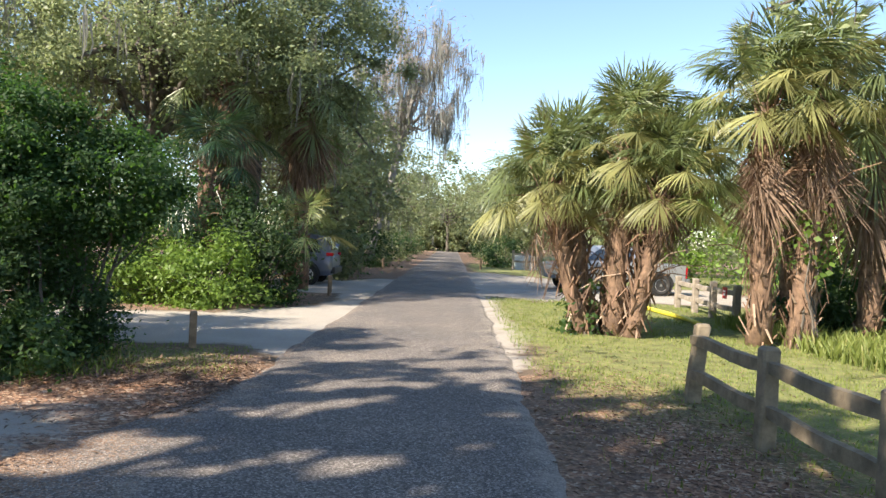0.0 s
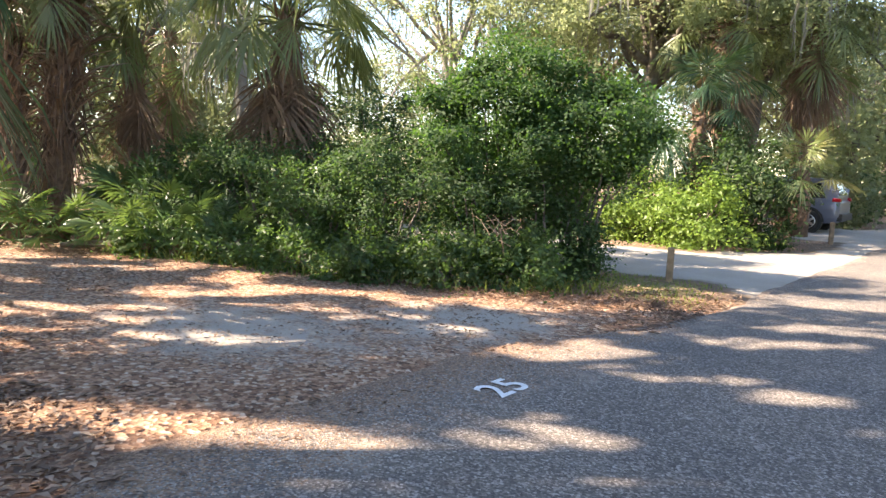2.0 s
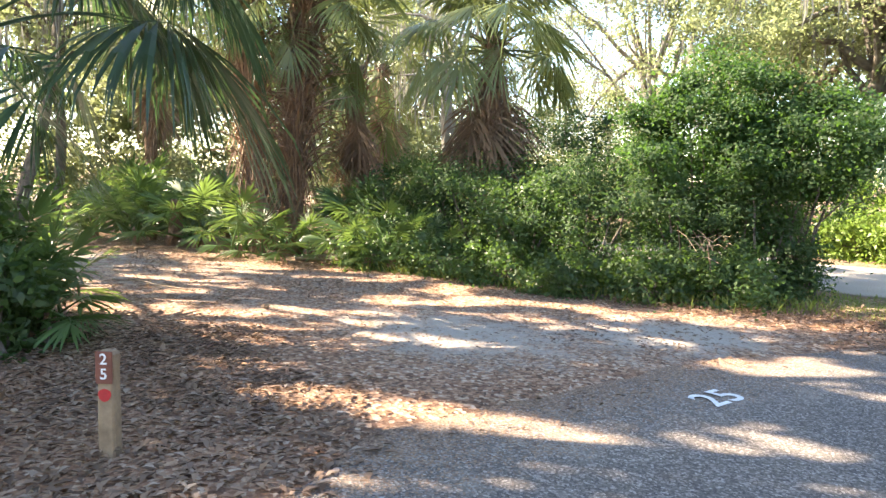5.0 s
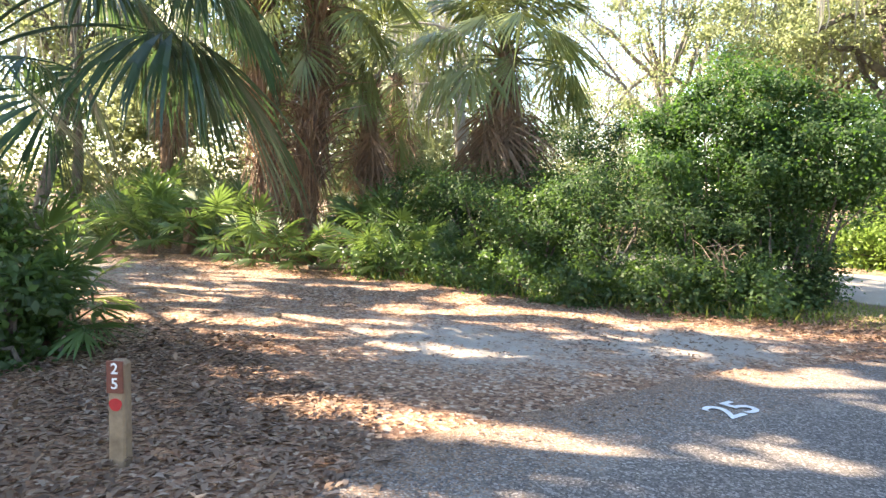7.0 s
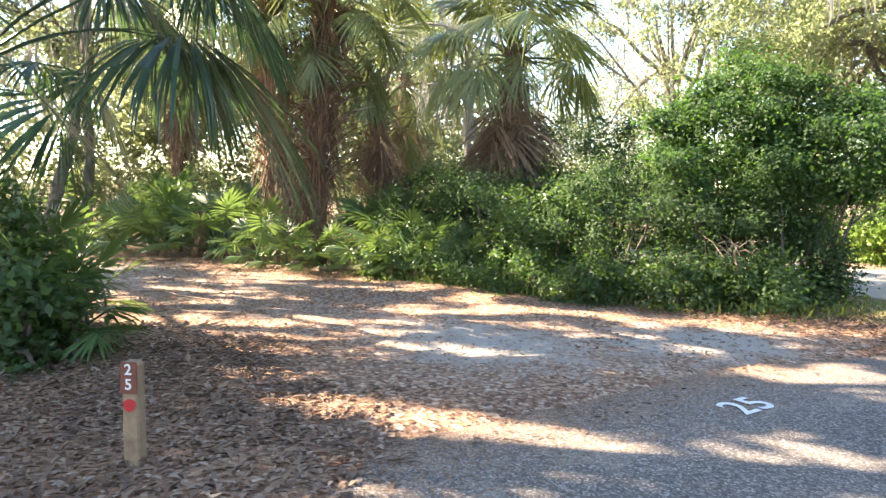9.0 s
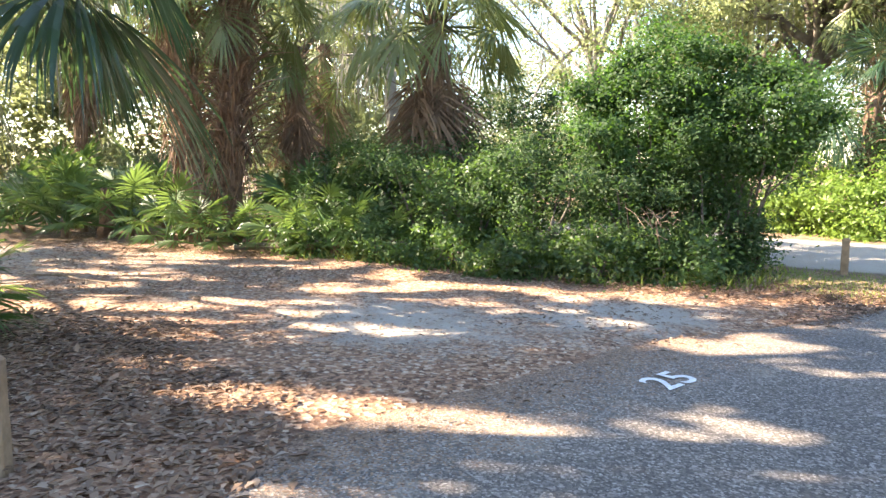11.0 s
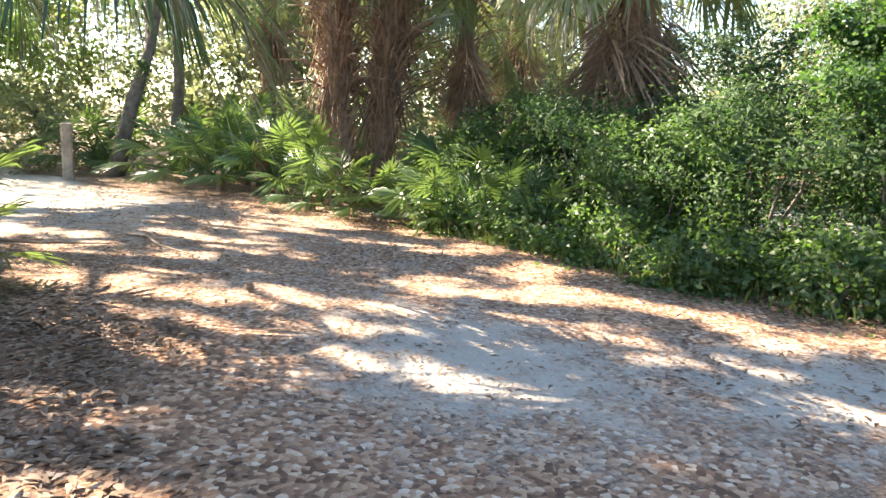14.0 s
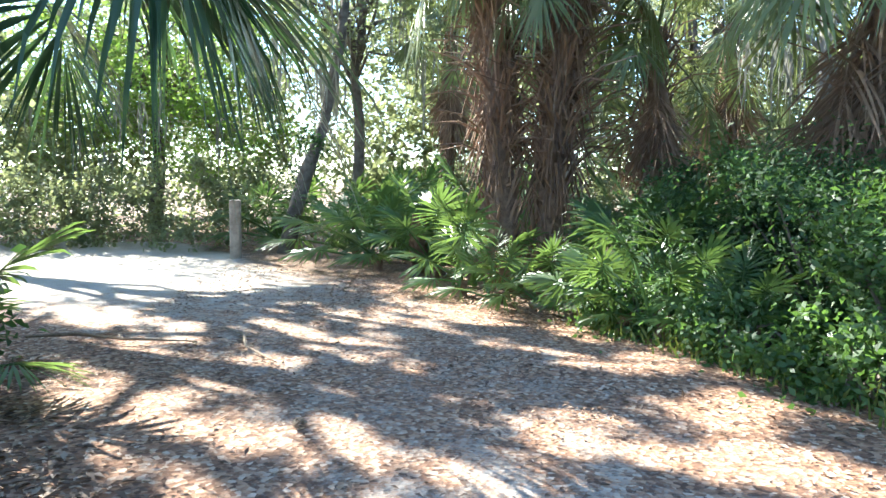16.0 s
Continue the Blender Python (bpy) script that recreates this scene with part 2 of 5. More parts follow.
# ---- mesh tools ----
class Build:
    """Gathers vertices and faces for one mesh."""

    def __init__(self):
        self.v, self.f = [], []

    def add(self, verts, faces):
        n = len(self.v)
        self.v.extend(tuple(p) for p in verts)
        self.f.extend(tuple(i + n for i in q) for q in faces)

    def tube(self, pts, radii, n=7, wob=0.0):
        pts = [Vector(p) for p in pts]
        rings = []
        for i, p in enumerate(pts):
            d = (pts[min(i + 1, len(pts) - 1)] - pts[max(i - 1, 0)]).normalized()
            s = d.cross(Vector((0.31, 0.9, 0.2))).normalized()
            t = d.cross(s)
            rings.append([p + (s * math.cos(a) + t * math.sin(a)) * radii[i] * (1 + random.uniform(-wob, wob))
                          for a in (2 * math.pi * k / n for k in range(n))])
        faces = [(i * n + k, i * n + (k + 1) % n, (i + 1) * n + (k + 1) % n, (i + 1) * n + k) for i in range(len(pts) - 1) for k in range(n)]
        faces += [tuple(range(n))[::-1], tuple((len(pts) - 1) * n + k for k in range(n))]
        self.add([q for r in rings for q in r], faces)

    def box(self, c, size, m=None):
        x, y, z = (s / 2 for s in size)
        vs = [Vector(c) + Vector((a * x, b * y, d * z)) for a in (-1, 1) for b in (-1, 1) for d in (-1, 1)]
        if m:
            vs = [m @ p for p in vs]
        self.add(vs, [(0, 1, 3, 2), (4, 6, 7, 5), (0, 4, 5, 1), (2, 3, 7, 6), (0, 2, 6, 4), (1, 5, 7, 3)])

    def mesh(self, name, mat, smooth=False, bevel=0.0):
        me = bpy.data.meshes.new(name)
        me.from_pydata(self.v, [], self.f)
        if bevel:
            bm = bmesh.new()
            bm.from_mesh(me)
            bmesh.ops.recalc_face_normals(bm, faces=bm.faces)
            bmesh.ops.bevel(bm, geom=list(bm.edges), offset=bevel, segments=2, affect="EDGES", profile=0.5)
            bm.to_mesh(me)
            bm.free()
        me.materials.append(mat)
        if smooth:
            me.shade_smooth()
        me.update()
        return me


def part(name, me, parent, label="", m=None):
    """One mesh object, under a thing or under a part."""
    ob = new(name, me)
    ob.parent = parent
    if m is not None:
        ob.matrix_basis = m
    return tagged(ob, label)


def thing(name, label, category, m=None, group="", kind=""):
    ob = new(name)
    ob.empty_display_size = 0.2
    if m is not None:
        ob.matrix_basis = m
    return tagged(ob, label, category, group, kind)


rng = np.random.default_rng(7)


def leaf_mesh(name, pts, size, mat, aspect=0.45, flat=0.4, spread=0.35, tilt=0.7, outward=None):
    """Many small folded leaves, one at each point."""
    n = len(pts)
    d = rng.normal(size=(n, 3))
    d[:, 2] *= tilt
    d /= np.linalg.norm(d, axis=1, keepdims=True) + 1e-9
    up = rng.normal(size=(n, 3)) * (1 - flat) + np.array((0, 0, 1.0)) * flat * 2
    if outward is not None:
        up = outward / (np.linalg.norm(outward, axis=1, keepdims=True) + 1e-9) + rng.normal(size=(n, 3)) * 0.4 + np.array((0, 0, 0.35))
    s = np.cross(d, up)
    s /= np.linalg.norm(s, axis=1, keepdims=True) + 1e-9
    nn = np.cross(s, d)
    L = (size * (1 + spread * rng.uniform(-1, 1, n)))[:, None]
    mid = pts + d * L * 0.45
    v = np.empty((n, 4, 3))
    v[:, 0], v[:, 2] = pts, pts + d * L - nn * L * 0.12
    v[:, 1], v[:, 3] = mid + s * L * aspect * 0.5 + nn * L * 0.1, mid - s * L * aspect * 0.5 + nn * L * 0.1
    me = bpy.data.meshes.new(name)
    me.vertices.add(n * 4)
    me.vertices.foreach_set("co", v.reshape(-1))
    me.loops.add(n * 4)
    me.loops.foreach_set("vertex_index", np.arange(n * 4, dtype=np.int32))
    me.polygons.add(n)
    me.polygons.foreach_set("loop_start", np.arange(0, n * 4, 4, dtype=np.int32))
    me.polygons.foreach_set("loop_total", np.full(n, 4, dtype=np.int32))
    me.materials.append(mat)
    me.update(calc_edges=True)
    return me


def clump_points(centre, radii, clumps, per, tight=0.3, low=-0.6, shell=0.55):
    """Points in clumps through an uneven ellipsoid, thinner inside; also the clumps' centres."""
    c = rng.normal(size=(clumps, 3))
    c /= np.linalg.norm(c, axis=1, keepdims=True)
    c[:, 2] = np.maximum(c[:, 2], low + 0.3 * rng.uniform(size=clumps))
    r = (shell + (1 - shell) * rng.uniform(size=(clumps, 1)) ** 0.5) * rng.uniform(0.7, 1.22, (clumps, 1))
    c = np.array(centre) + c * r * np.array(radii)
    sz = rng.uniform(0.5, 1.6, (clumps, 1, 1)) * tight * np.mean(radii)
    off = rng.normal(size=(clumps, per, 3)) * sz * np.array((1, 1, 0.7)) * rng.uniform(0.3, 1.35, (clumps, per, 1))
    p = (c[:, None, :] + off).reshape(-1, 3)
    p[:, 2] = np.maximum(p[:, 2], 0.02)
    return p, c


def bend(a, b, sag, k=5, wob=0.12):
    a, b = Vector(a), Vector(b)
    out = []
    for i in range(k + 1):
        f = i / k
        p = a.lerp(b, f) + Vector((0, 0, sag * math.sin(math.pi * f)))
        if 0 < i < k:
            p += Vector([random.uniform(-wob, wob) for _ in range(3)])
        out.append(p)
    return out


def moss_strands(pts, length, seed_w=0.05, per=7):
    """Hanging tassels of thin ribbons."""
    b = Build()
    for p in pts:
        for _ in range(per):
            x, y, z = p[0] + random.gauss(0, 0.12), p[1] + random.gauss(0, 0.12), p[2]
            L, w = length * random.uniform(0.35, 1.1), seed_w * random.uniform(0.4, 1.0)
            a = random.uniform(0, math.pi)
            dx, dy = math.cos(a) * w, math.sin(a) * w
            j = [(random.gauss(0, 0.04), random.gauss(0, 0.04)) for _ in range(3)]
            b.add([(x, y, z), (x + j[0][0] + dx, y + j[0][1] + dy, z - L * 0.3), (x + j[0][0] - dx, y + j[0][1] - dy, z - L * 0.33),
                   (x + j[1][0] + dx * 0.7, y + j[1][1] + dy * 0.7, z - L * 0.7), (x + j[1][0] - dx * 0.7, y + j[1][1] - dy * 0.7, z - L * 0.66),
                   (x + j[2][0], y + j[2][1], z - L)], [(0, 1, 2), (1, 3, 4, 2), (3, 5, 4)])
    return b


# hand-placed sun patches cut from unseen canopy: x, y, half length, half width
SUN_PATCHES = [(-3.6, 3.05, 0.65, 0.22), (-2.85, 3.6, 0.6, 0.2), (-2.3, 3.8, 0.6, 0.18), (-1.65, 3.9, 0.35, 0.15), (-2.26, 6.7, 1.0, 0.45), (-1.4, 5.95, 0.4, 0.14), (-1.2, 4.85, 0.6, 0.12),
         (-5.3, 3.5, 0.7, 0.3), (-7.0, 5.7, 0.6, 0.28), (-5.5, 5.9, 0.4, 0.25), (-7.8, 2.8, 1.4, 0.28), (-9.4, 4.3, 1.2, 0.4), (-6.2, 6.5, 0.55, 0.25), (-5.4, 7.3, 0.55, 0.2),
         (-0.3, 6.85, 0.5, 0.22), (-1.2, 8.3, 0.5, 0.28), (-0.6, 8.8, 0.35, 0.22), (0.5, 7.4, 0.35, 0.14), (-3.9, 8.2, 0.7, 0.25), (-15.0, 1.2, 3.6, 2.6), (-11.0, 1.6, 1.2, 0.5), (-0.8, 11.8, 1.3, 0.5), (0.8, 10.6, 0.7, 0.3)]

PLACED_PATCHES = list(SUN_PATCHES)
# smaller patches strewn at random to break up the added shade
patch_rng = random.Random(11)
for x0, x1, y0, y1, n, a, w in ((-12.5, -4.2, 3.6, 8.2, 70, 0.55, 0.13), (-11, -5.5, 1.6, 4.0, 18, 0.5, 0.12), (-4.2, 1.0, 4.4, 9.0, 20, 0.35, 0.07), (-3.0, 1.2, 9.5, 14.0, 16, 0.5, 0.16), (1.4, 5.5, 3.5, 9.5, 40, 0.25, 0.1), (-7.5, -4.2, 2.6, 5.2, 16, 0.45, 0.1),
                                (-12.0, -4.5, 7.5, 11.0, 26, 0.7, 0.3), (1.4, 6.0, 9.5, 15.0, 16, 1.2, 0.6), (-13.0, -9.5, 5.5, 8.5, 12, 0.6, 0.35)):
    SUN_PATCHES += [(patch_rng.uniform(x0, x1), patch_rng.uniform(y0, y1), a * patch_rng.uniform(0.5, 1.5), w * patch_rng.uniform(0.5, 1.7)) for _ in range(n)]


def spares_patches(p, patches=SUN_PATCHES):
    """True for canopy points whose shadow misses the chosen sun patches."""
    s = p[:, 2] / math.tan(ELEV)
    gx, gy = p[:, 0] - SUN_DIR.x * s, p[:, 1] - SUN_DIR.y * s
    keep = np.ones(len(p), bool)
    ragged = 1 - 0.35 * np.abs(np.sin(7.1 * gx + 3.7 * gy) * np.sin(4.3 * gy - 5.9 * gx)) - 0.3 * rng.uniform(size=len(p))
    for x, y, a, b in patches:
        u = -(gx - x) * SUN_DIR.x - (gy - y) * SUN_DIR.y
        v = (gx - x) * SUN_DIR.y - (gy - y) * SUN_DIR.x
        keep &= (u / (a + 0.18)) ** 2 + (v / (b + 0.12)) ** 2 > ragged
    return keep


# ---- kinds of plants ----
def oak(x, y, height, crown, clumps, per, leaf, mat=OAK, trunk_r=0.25, lean=(0, 0), low=-0.5, moss=0, moss_len=1.4,
        label="tall live oak with a spreading grey-green crown", base=2.5, bark=BARK, tight=0.2, name="oak_tree", shell=0.55, moss_w=0.03, gaps=False):
    """A tree: tapered trunk, limbs, crown of leaves in clumps, moss."""
    t = thing(name, label, "tree", pose(x, y, 0))
    cz = height - crown[2]
    top = Vector((lean[0], lean[1], cz))
    b = Build()
    tr = bend((0, 0, -0.1), top, 0, 7, 0.1)
    b.tube(tr, [trunk_r * (1.25 if i == 0 else 1 - 0.09 * i) for i in range(8)], 9, 0.06)
    pts, cs = clump_points(top, crown, clumps, per, tight, low, shell)
    out = pts - np.repeat(cs, per, axis=0) + (pts - np.array(top)) * 0.12
    pick = cs[rng.permutation(len(cs))[:min(len(cs), 14 if gaps else 26)]]
    for i, c in enumerate(pick):
        f = random.uniform(0.5, 1.0)
        a = tr[0].lerp(tr[-1], max(f, min(0.95, base / cz)))
        k = bend(a, c, random.uniform(0.1, 0.5), 5, 0.16)
        # limbs that would shade the first four sun patches are left out
        if gaps and not spares_patches(np.array([tuple(k[j].lerp(k[j + 1], f) + Vector((x, y, 0))) for j in range(5) for f in (0, 0.33, 0.67)]), PLACED_PATCHES[:4]).all():
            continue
        r = trunk_r * random.uniform(0.2, 0.42)
        b.tube(k, [r * (1 - 0.16 * j) for j in range(6)], 6)
    part("trunk", b.mesh("trunk", bark, True), t)
    # leaves removed where the sun patches are to land
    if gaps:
        free = spares_patches(pts + np.array((x, y, 0)))
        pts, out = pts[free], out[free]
    part("crown", leaf_mesh("crown", pts, leaf, mat, 0.07 if mat == BARE else 0.5, 0.1, outward=out), t)
    if moss:
        hang = pts[rng.permutation(len(pts))[:moss]]
        tagged(part("spanish_moss", moss_strands(hang, moss_len, moss_w).mesh("spanish_moss", MOSS), t, "grey hanging moss"), kind="stuff")
    return t


def shrub(x, y, radii, clumps, per, leaf, mat=SHRUB, label="dense dark green broadleaf shrub", z=None, name="shrub", aspect=0.45, category="shrub", tight=0.26, shell=0.55):
    t = thing(name, label, category, pose(x, y, 0, rz=random.uniform(0, 360)))
    cz = radii[2] * 0.55 if z is None else z
    pts, cs = clump_points((0, 0, cz), radii, clumps, per, tight, -0.75, shell)
    b = Build()
    for c in cs[rng.permutation(len(cs))[:14]]:
        k = bend((random.gauss(0, 0.12), random.gauss(0, 0.12), -0.03), c, 0.1, 4, 0.08)
        b.tube(k, [0.03, 0.024, 0.018, 0.012, 0.006], 5)
    tagged(part("branchwork", b.mesh("branchwork", BARK), t), kind="stuff")
    out = pts - np.repeat(cs, per, axis=0) + (pts - np.array((0, 0, cz))) * 0.15
    part("foliage", leaf_mesh("foliage", pts, leaf, mat, aspect, outward=out), t)
    return t


def fan_leaf(name, mat, stalk, end, radius, blades, sag, seed, arc=115, ragged=0.0, curl=0.9, rib=0.42, wide=1.0):
    """A fan leaf: a stalk along its points, a midrib that runs on and arches down, narrow pleated blades with drooping tips."""
    r = random.Random(seed)
    b = Build()
    k = len(stalk)
    hub, d = Vector(stalk[-1]), Vector(end).normalized()
    s = d.cross(Vector((0, 0, 1)))
    s = s.normalized() if s.length > 0.05 else Vector((0, 1, 0))
    ribs, p = [], hub.copy()
    for i in range(9):
        ribs.append((p.copy(), d.copy()))
        p = p + d * radius * rib / 8
        d = (d + Vector((0, 0, -0.16 * sag * i / 4))).normalized()
    b.tube(list(stalk[:-1]) + [q for q, _ in ribs], [0.021 - 0.011 * i / k for i in range(k - 1)] + [0.010 - 0.001 * i for i in range(9)], 4)
    step = radians(2 * arc / (blades - 1))
    for i in range(blades):
        a = -radians(arc) + step * i + r.gauss(0, 0.025 + 0.12 * ragged)
        at = min(8, int(8.99 * max(0.0, 1 - abs(a) / radians(arc)) ** 0.9))
        o, d = ribs[at]
        nrm = s.cross(d)
        L = radius * (0.74 + 0.16 * math.cos(a * 0.8)) * r.uniform(0.86 - 0.3 * ragged, 1.1)
        w = (d * math.cos(a) + s * math.sin(a) - nrm * curl * 0.45 * abs(math.sin(a)) ** 1.5 + nrm * r.gauss(0, 0.05 + 0.2 * ragged)).normalized()
        side = w.cross(nrm)
        side = side.normalized() if side.length > 0.05 else s
        g = min(0.62, r.uniform(0.6, 1.4) * 0.42 * sag)
        g *= 1 - 0.8 * max(0.0, -w.z)
        half = wide * L * math.tan(step / 2) * (1 - 0.45 * ragged)
        pl = nrm * half * 0.22
        ring = []
        for f, hw in ((0.3, 0.46), (0.58, 0.46), (0.82, 0.24)):
            q = o + w * L * f * (1 - 0.12 * g * f)
            q.z -= g * L * f ** 2.6
            ring += [tuple(q + side * half * hw + pl), tuple(q - side * half * hw - pl)]
        q = o + w * L * (1 - 0.3 * g)
        q.z -= g * L * r.uniform(0.95, 1.3)
        ring.append(tuple(q))
        n = len(b.v)
        b.add(ring, [(0, 2, 3, 1), (2, 4, 5, 3), (4, 6, 5)])
        b.f.append(((k - 1 + at) * 4, n, n + 1))
    return b.mesh(name, mat)


def frond_mesh(name, mat, elev, stalk, radius, blades, droop, seed, arc=115, ragged=0.0, curl=0.9):
    """A fan leaf whose stalk leaves the palm's head along +x at that angle; gravity bends it."""
    p, e, pts = Vector((0, 0, 0)), radians(elev), []
    for i in range(7):
        pts.append(p.copy())
        p = p + Vector((math.cos(e), 0, math.sin(e))) * stalk / 6
        e -= radians(droop) * 0.5 / 6
    return fan_leaf(name, mat, pts, (math.cos(e), 0, math.sin(e)), radius, blades, droop / 50, seed, arc, ragged, curl)


def hanging_frond(name, mat, head, hub, end, radius, blades, sag, seed, arc=110, lift=0.35):
    """A large fan leaf on a stalk that arches from the palm's head to a given hub."""
    a, c = Vector(head), Vector(hub)
    m = a.lerp(c, 0.5) + Vector((0, 0, lift))
    pts = [a.lerp(m, f).lerp(m.lerp(c, f), f) for f in (0, 0.17, 0.34, 0.5, 0.67, 0.84, 1.0)]
    return fan_leaf(name, mat, pts, end, radius, blades, sag, seed, arc, 0.12, wide=1.3)


def frond_set(tag, mat, stalk, radius, blades=48, sag=1.0, ragged=0.22):
    out = {}
    for k, (e, dr) in enumerate(((78, 22), (58, 36), (34, 50), (8, 62), (-28, 60))):
        out[k] = [frond_mesh(tag, mat, e, stalk, radius, blades, dr * sag, 10 * k + j, ragged=ragged) for j in range(3)]
    return out


SUNNY = frond_set("frond", PALM_SUN, 0.85, 0.9, 52, 0.68, 0.3)
GREEN = frond_set("frond", PALM, 0.95, 0.95, 52, 0.9, 0.3)
# fronds in the darkened, shaded colour
SHADY = frond_set("frond", PALM_SHADED, 1.2, 1.2, 56, 1.3)
DEAD = [frond_mesh("dead_frond", DEADF, e, 0.55, 0.95, 30, 40, 90 + i, 60, 0.8) for i, e in enumerate((-58, -70, -78, -85))]
LITTLE = [frond_mesh("frond", PALMETTO, e, 0.6, 0.5, 30, 16, 50 + i, 118, 0.12, 0.35) for i, e in enumerate((75, 55, 35, 15))]


def sabal_palm(x, y, height, fronds=34, dead=16, scale=1.0, kinds=GREEN, lean=(0, 0), radius=0.17, boots=110, shag=0, boot_low=0.0,
               label="cabbage palm with a shaggy booted trunk", kmax=4, dead_scale=1.0):
    """A cabbage palm: trunk with old leaf bases, live fan fronds, skirt of dead ones."""
    t = thing("cabbage_palm", label, "palm tree", pose(x, y, 0))
    top = Vector((lean[0], lean[1], height))
    line = [Vector((0, 0, -0.1)).lerp(top, i / 6) + Vector((0.04 * math.sin(i * 2), 0.04 * math.cos(i), 0)) for i in range(7)]
    b = Build()
    b.tube(line, [radius * k for k in (1.3, 1.05, 1, 0.98, 1, 1.05, 0.8)], 10, 0.08)
    part("trunk", b.mesh("trunk", PALM_BARK, True), t)
    b = Build()
    for i in range(boots):
        f = boot_low + (1 - boot_low) * (i + random.random()) / boots
        a = i * 2.4 + random.uniform(-0.2, 0.2)
        c = Vector((0, 0, 0)).lerp(top, f)
        o = Vector((math.cos(a), math.sin(a), 0))
        s = Vector((-o.y, o.x, 0))
        L = random.uniform(0.2, 0.55)
        w = random.uniform(0.012, 0.04)
        p0, tip = c + o * radius * 0.92, c + o * (radius + random.uniform(0.04, 0.18)) + Vector((0, 0, L * random.choice((1, 1, 0.7, -0.8)))) + s * random.uniform(-0.2, 0.2)
        b.add([p0 + s * w, p0 - s * w, tip - s * w * 0.5, tip + s * w * 0.5, p0 + o * 0.03, tip + o * 0.02],
              [(0, 1, 2, 3), (0, 4, 5, 3), (4, 1, 2, 5), (3, 5, 2)])
    for i in range(shag):
        f, a = random.uniform(0.3, 0.97), random.uniform(0, 6.28)
        c = Vector((0, 0, 0)).lerp(top, f) + Vector((math.cos(a), math.sin(a), 0)) * radius
        up = random.random() < 0.55
        out = Vector((math.cos(a), math.sin(a), 0)) * (random.uniform(0.3, 1.0) if up else random.uniform(0.1, 0.4))
        e = c + out + Vector((0, 0, random.uniform(0.05, 0.6) if up else random.uniform(-1.1, -0.3)))
        k = c.lerp(e, 0.5) + Vector((0, 0, 0.1))
        b.tube([c, k, e], [0.017, 0.013, 0.008], 3)
    tagged(part("leaf_base", b.mesh("leaf_base", BOOT), t, "rough brown old leaf bases"), kind="stuff")
    for i in range(fronds):
        f = i / max(1, fronds - 1)
        k = min(kmax, int(f ** 1.25 * (kmax + 1)))
        a = i * 2.39996 + random.uniform(-0.25, 0.25)
        sc = scale * random.uniform(0.82, 1.12)
        part("frond", (kinds if kinds is not SUNNY or i % 5 > 2 or k > 2 else GREEN)[k][i % 3], t, "", Matrix.Translation(top - Vector((0, 0, 0.35 * f))) @ Matrix.Rotation(a, 4, "Z") @ Matrix.Rotation(radians(random.uniform(-9, 9)), 4, "X") @ Matrix.Scale(sc, 4))
    for i in range(dead):
        a = i * 2.39996 + random.uniform(-0.4, 0.4)
        part("dead_frond", DEAD[i % 4], t, "tan dead hanging frond" if i == 0 else "", Matrix.Translation(top - Vector((0, 0, 0.35 + 0.6 * random.random()))) @ Matrix.Rotation(a, 4, "Z") @ Matrix.Rotation(radians(random.uniform(-15, 15)), 4, "X") @ Matrix.Scale(scale * dead_scale * random.uniform(0.9, 1.5), 4))
    return t


def palmetto(x, y, n=14, scale=1.0, label="green saw palmetto clump with stiff fan leaves", group="palmettos by the campsite", z=0.1):
    t = thing("saw_palmetto", label, "palmetto", pose(x, y, 0), group)
    b = Build()
    b.tube([(0, 0, -0.03), (0.05, 0.02, z + 0.1)], [0.09, 0.06], 6, 0.2)
    part("stem", b.mesh("stem", PALM_BARK), t)
    for i in range(n):
        a = i * 2.39996 + random.uniform(-0.3, 0.3)
        k = min(3, int(4 * i / n))
        part("frond", LITTLE[k], t, "", Matrix.Translation((random.gauss(0, 0.1), random.gauss(0, 0.1), z)) @ Matrix.Rotation(a, 4, "Z") @ Matrix.Rotation(radians(random.uniform(-15, 15)), 4, "X") @ Matrix.Scale(scale * random.uniform(0.75, 1.2), 4))
    return t


# ---- ground and road ----
def poly_dist(px, py, poly):
    """Signed distance to a polygon, positive inside."""
    best, inside = np.full(px.shape, 1e9), np.zeros(px.shape, bool)
    for (ax, ay), (bx, by) in zip(poly, poly[1:] + poly[:1]):
        ex, ey = bx - ax, by - ay
        t = np.clip(((px - ax) * ex + (py - ay) * ey) / (ex * ex + ey * ey), 0, 1)
        best = np.minimum(best, np.hypot(px - ax - t * ex, py - ay - t * ey))
        hit = (ay > py) != (by > py)
        with np.errstate(divide="ignore", invalid="ignore"):
            inside ^= hit & (px < ex * (py - ay) / (ey if ey else 1e-9) + ax)
    return np.where(inside, best, -best)


def soft(d, w):
    return np.clip(d / (2 * w) + 0.5, 0, 1)


SITE = [(-1.8, 2.4), (-4.3, 2.6), (-6.3, 2.9), (-9.0, 1.8), (-12, -1.5), (-16, -6), (-23, -6), (-21, 0.6), (-16.5, 2.6),
        (-14.0, 4.9), (-10.8, 6.7), (-7.3, 7.7), (-5.2, 8.4), (-3.9, 9.3), (-1.8, 9.8)]
DRIVE = [(-1.8, 11.3), (-2.7, 12.2), (-4.2, 12.0), (-6.0, 12.6), (-9, 12.4), (-16, 11.5), (-16, 15), (-9, 16), (-6.5, 15.7), (-4.5, 16.3), (-3.0, 18.3), (-2.6, 20.5), (-3.0, 22.5),
         (-8, 23.5), (-8, 27.5), (-3.5, 28.5), (-2.6, 31), (-1.8, 31)]
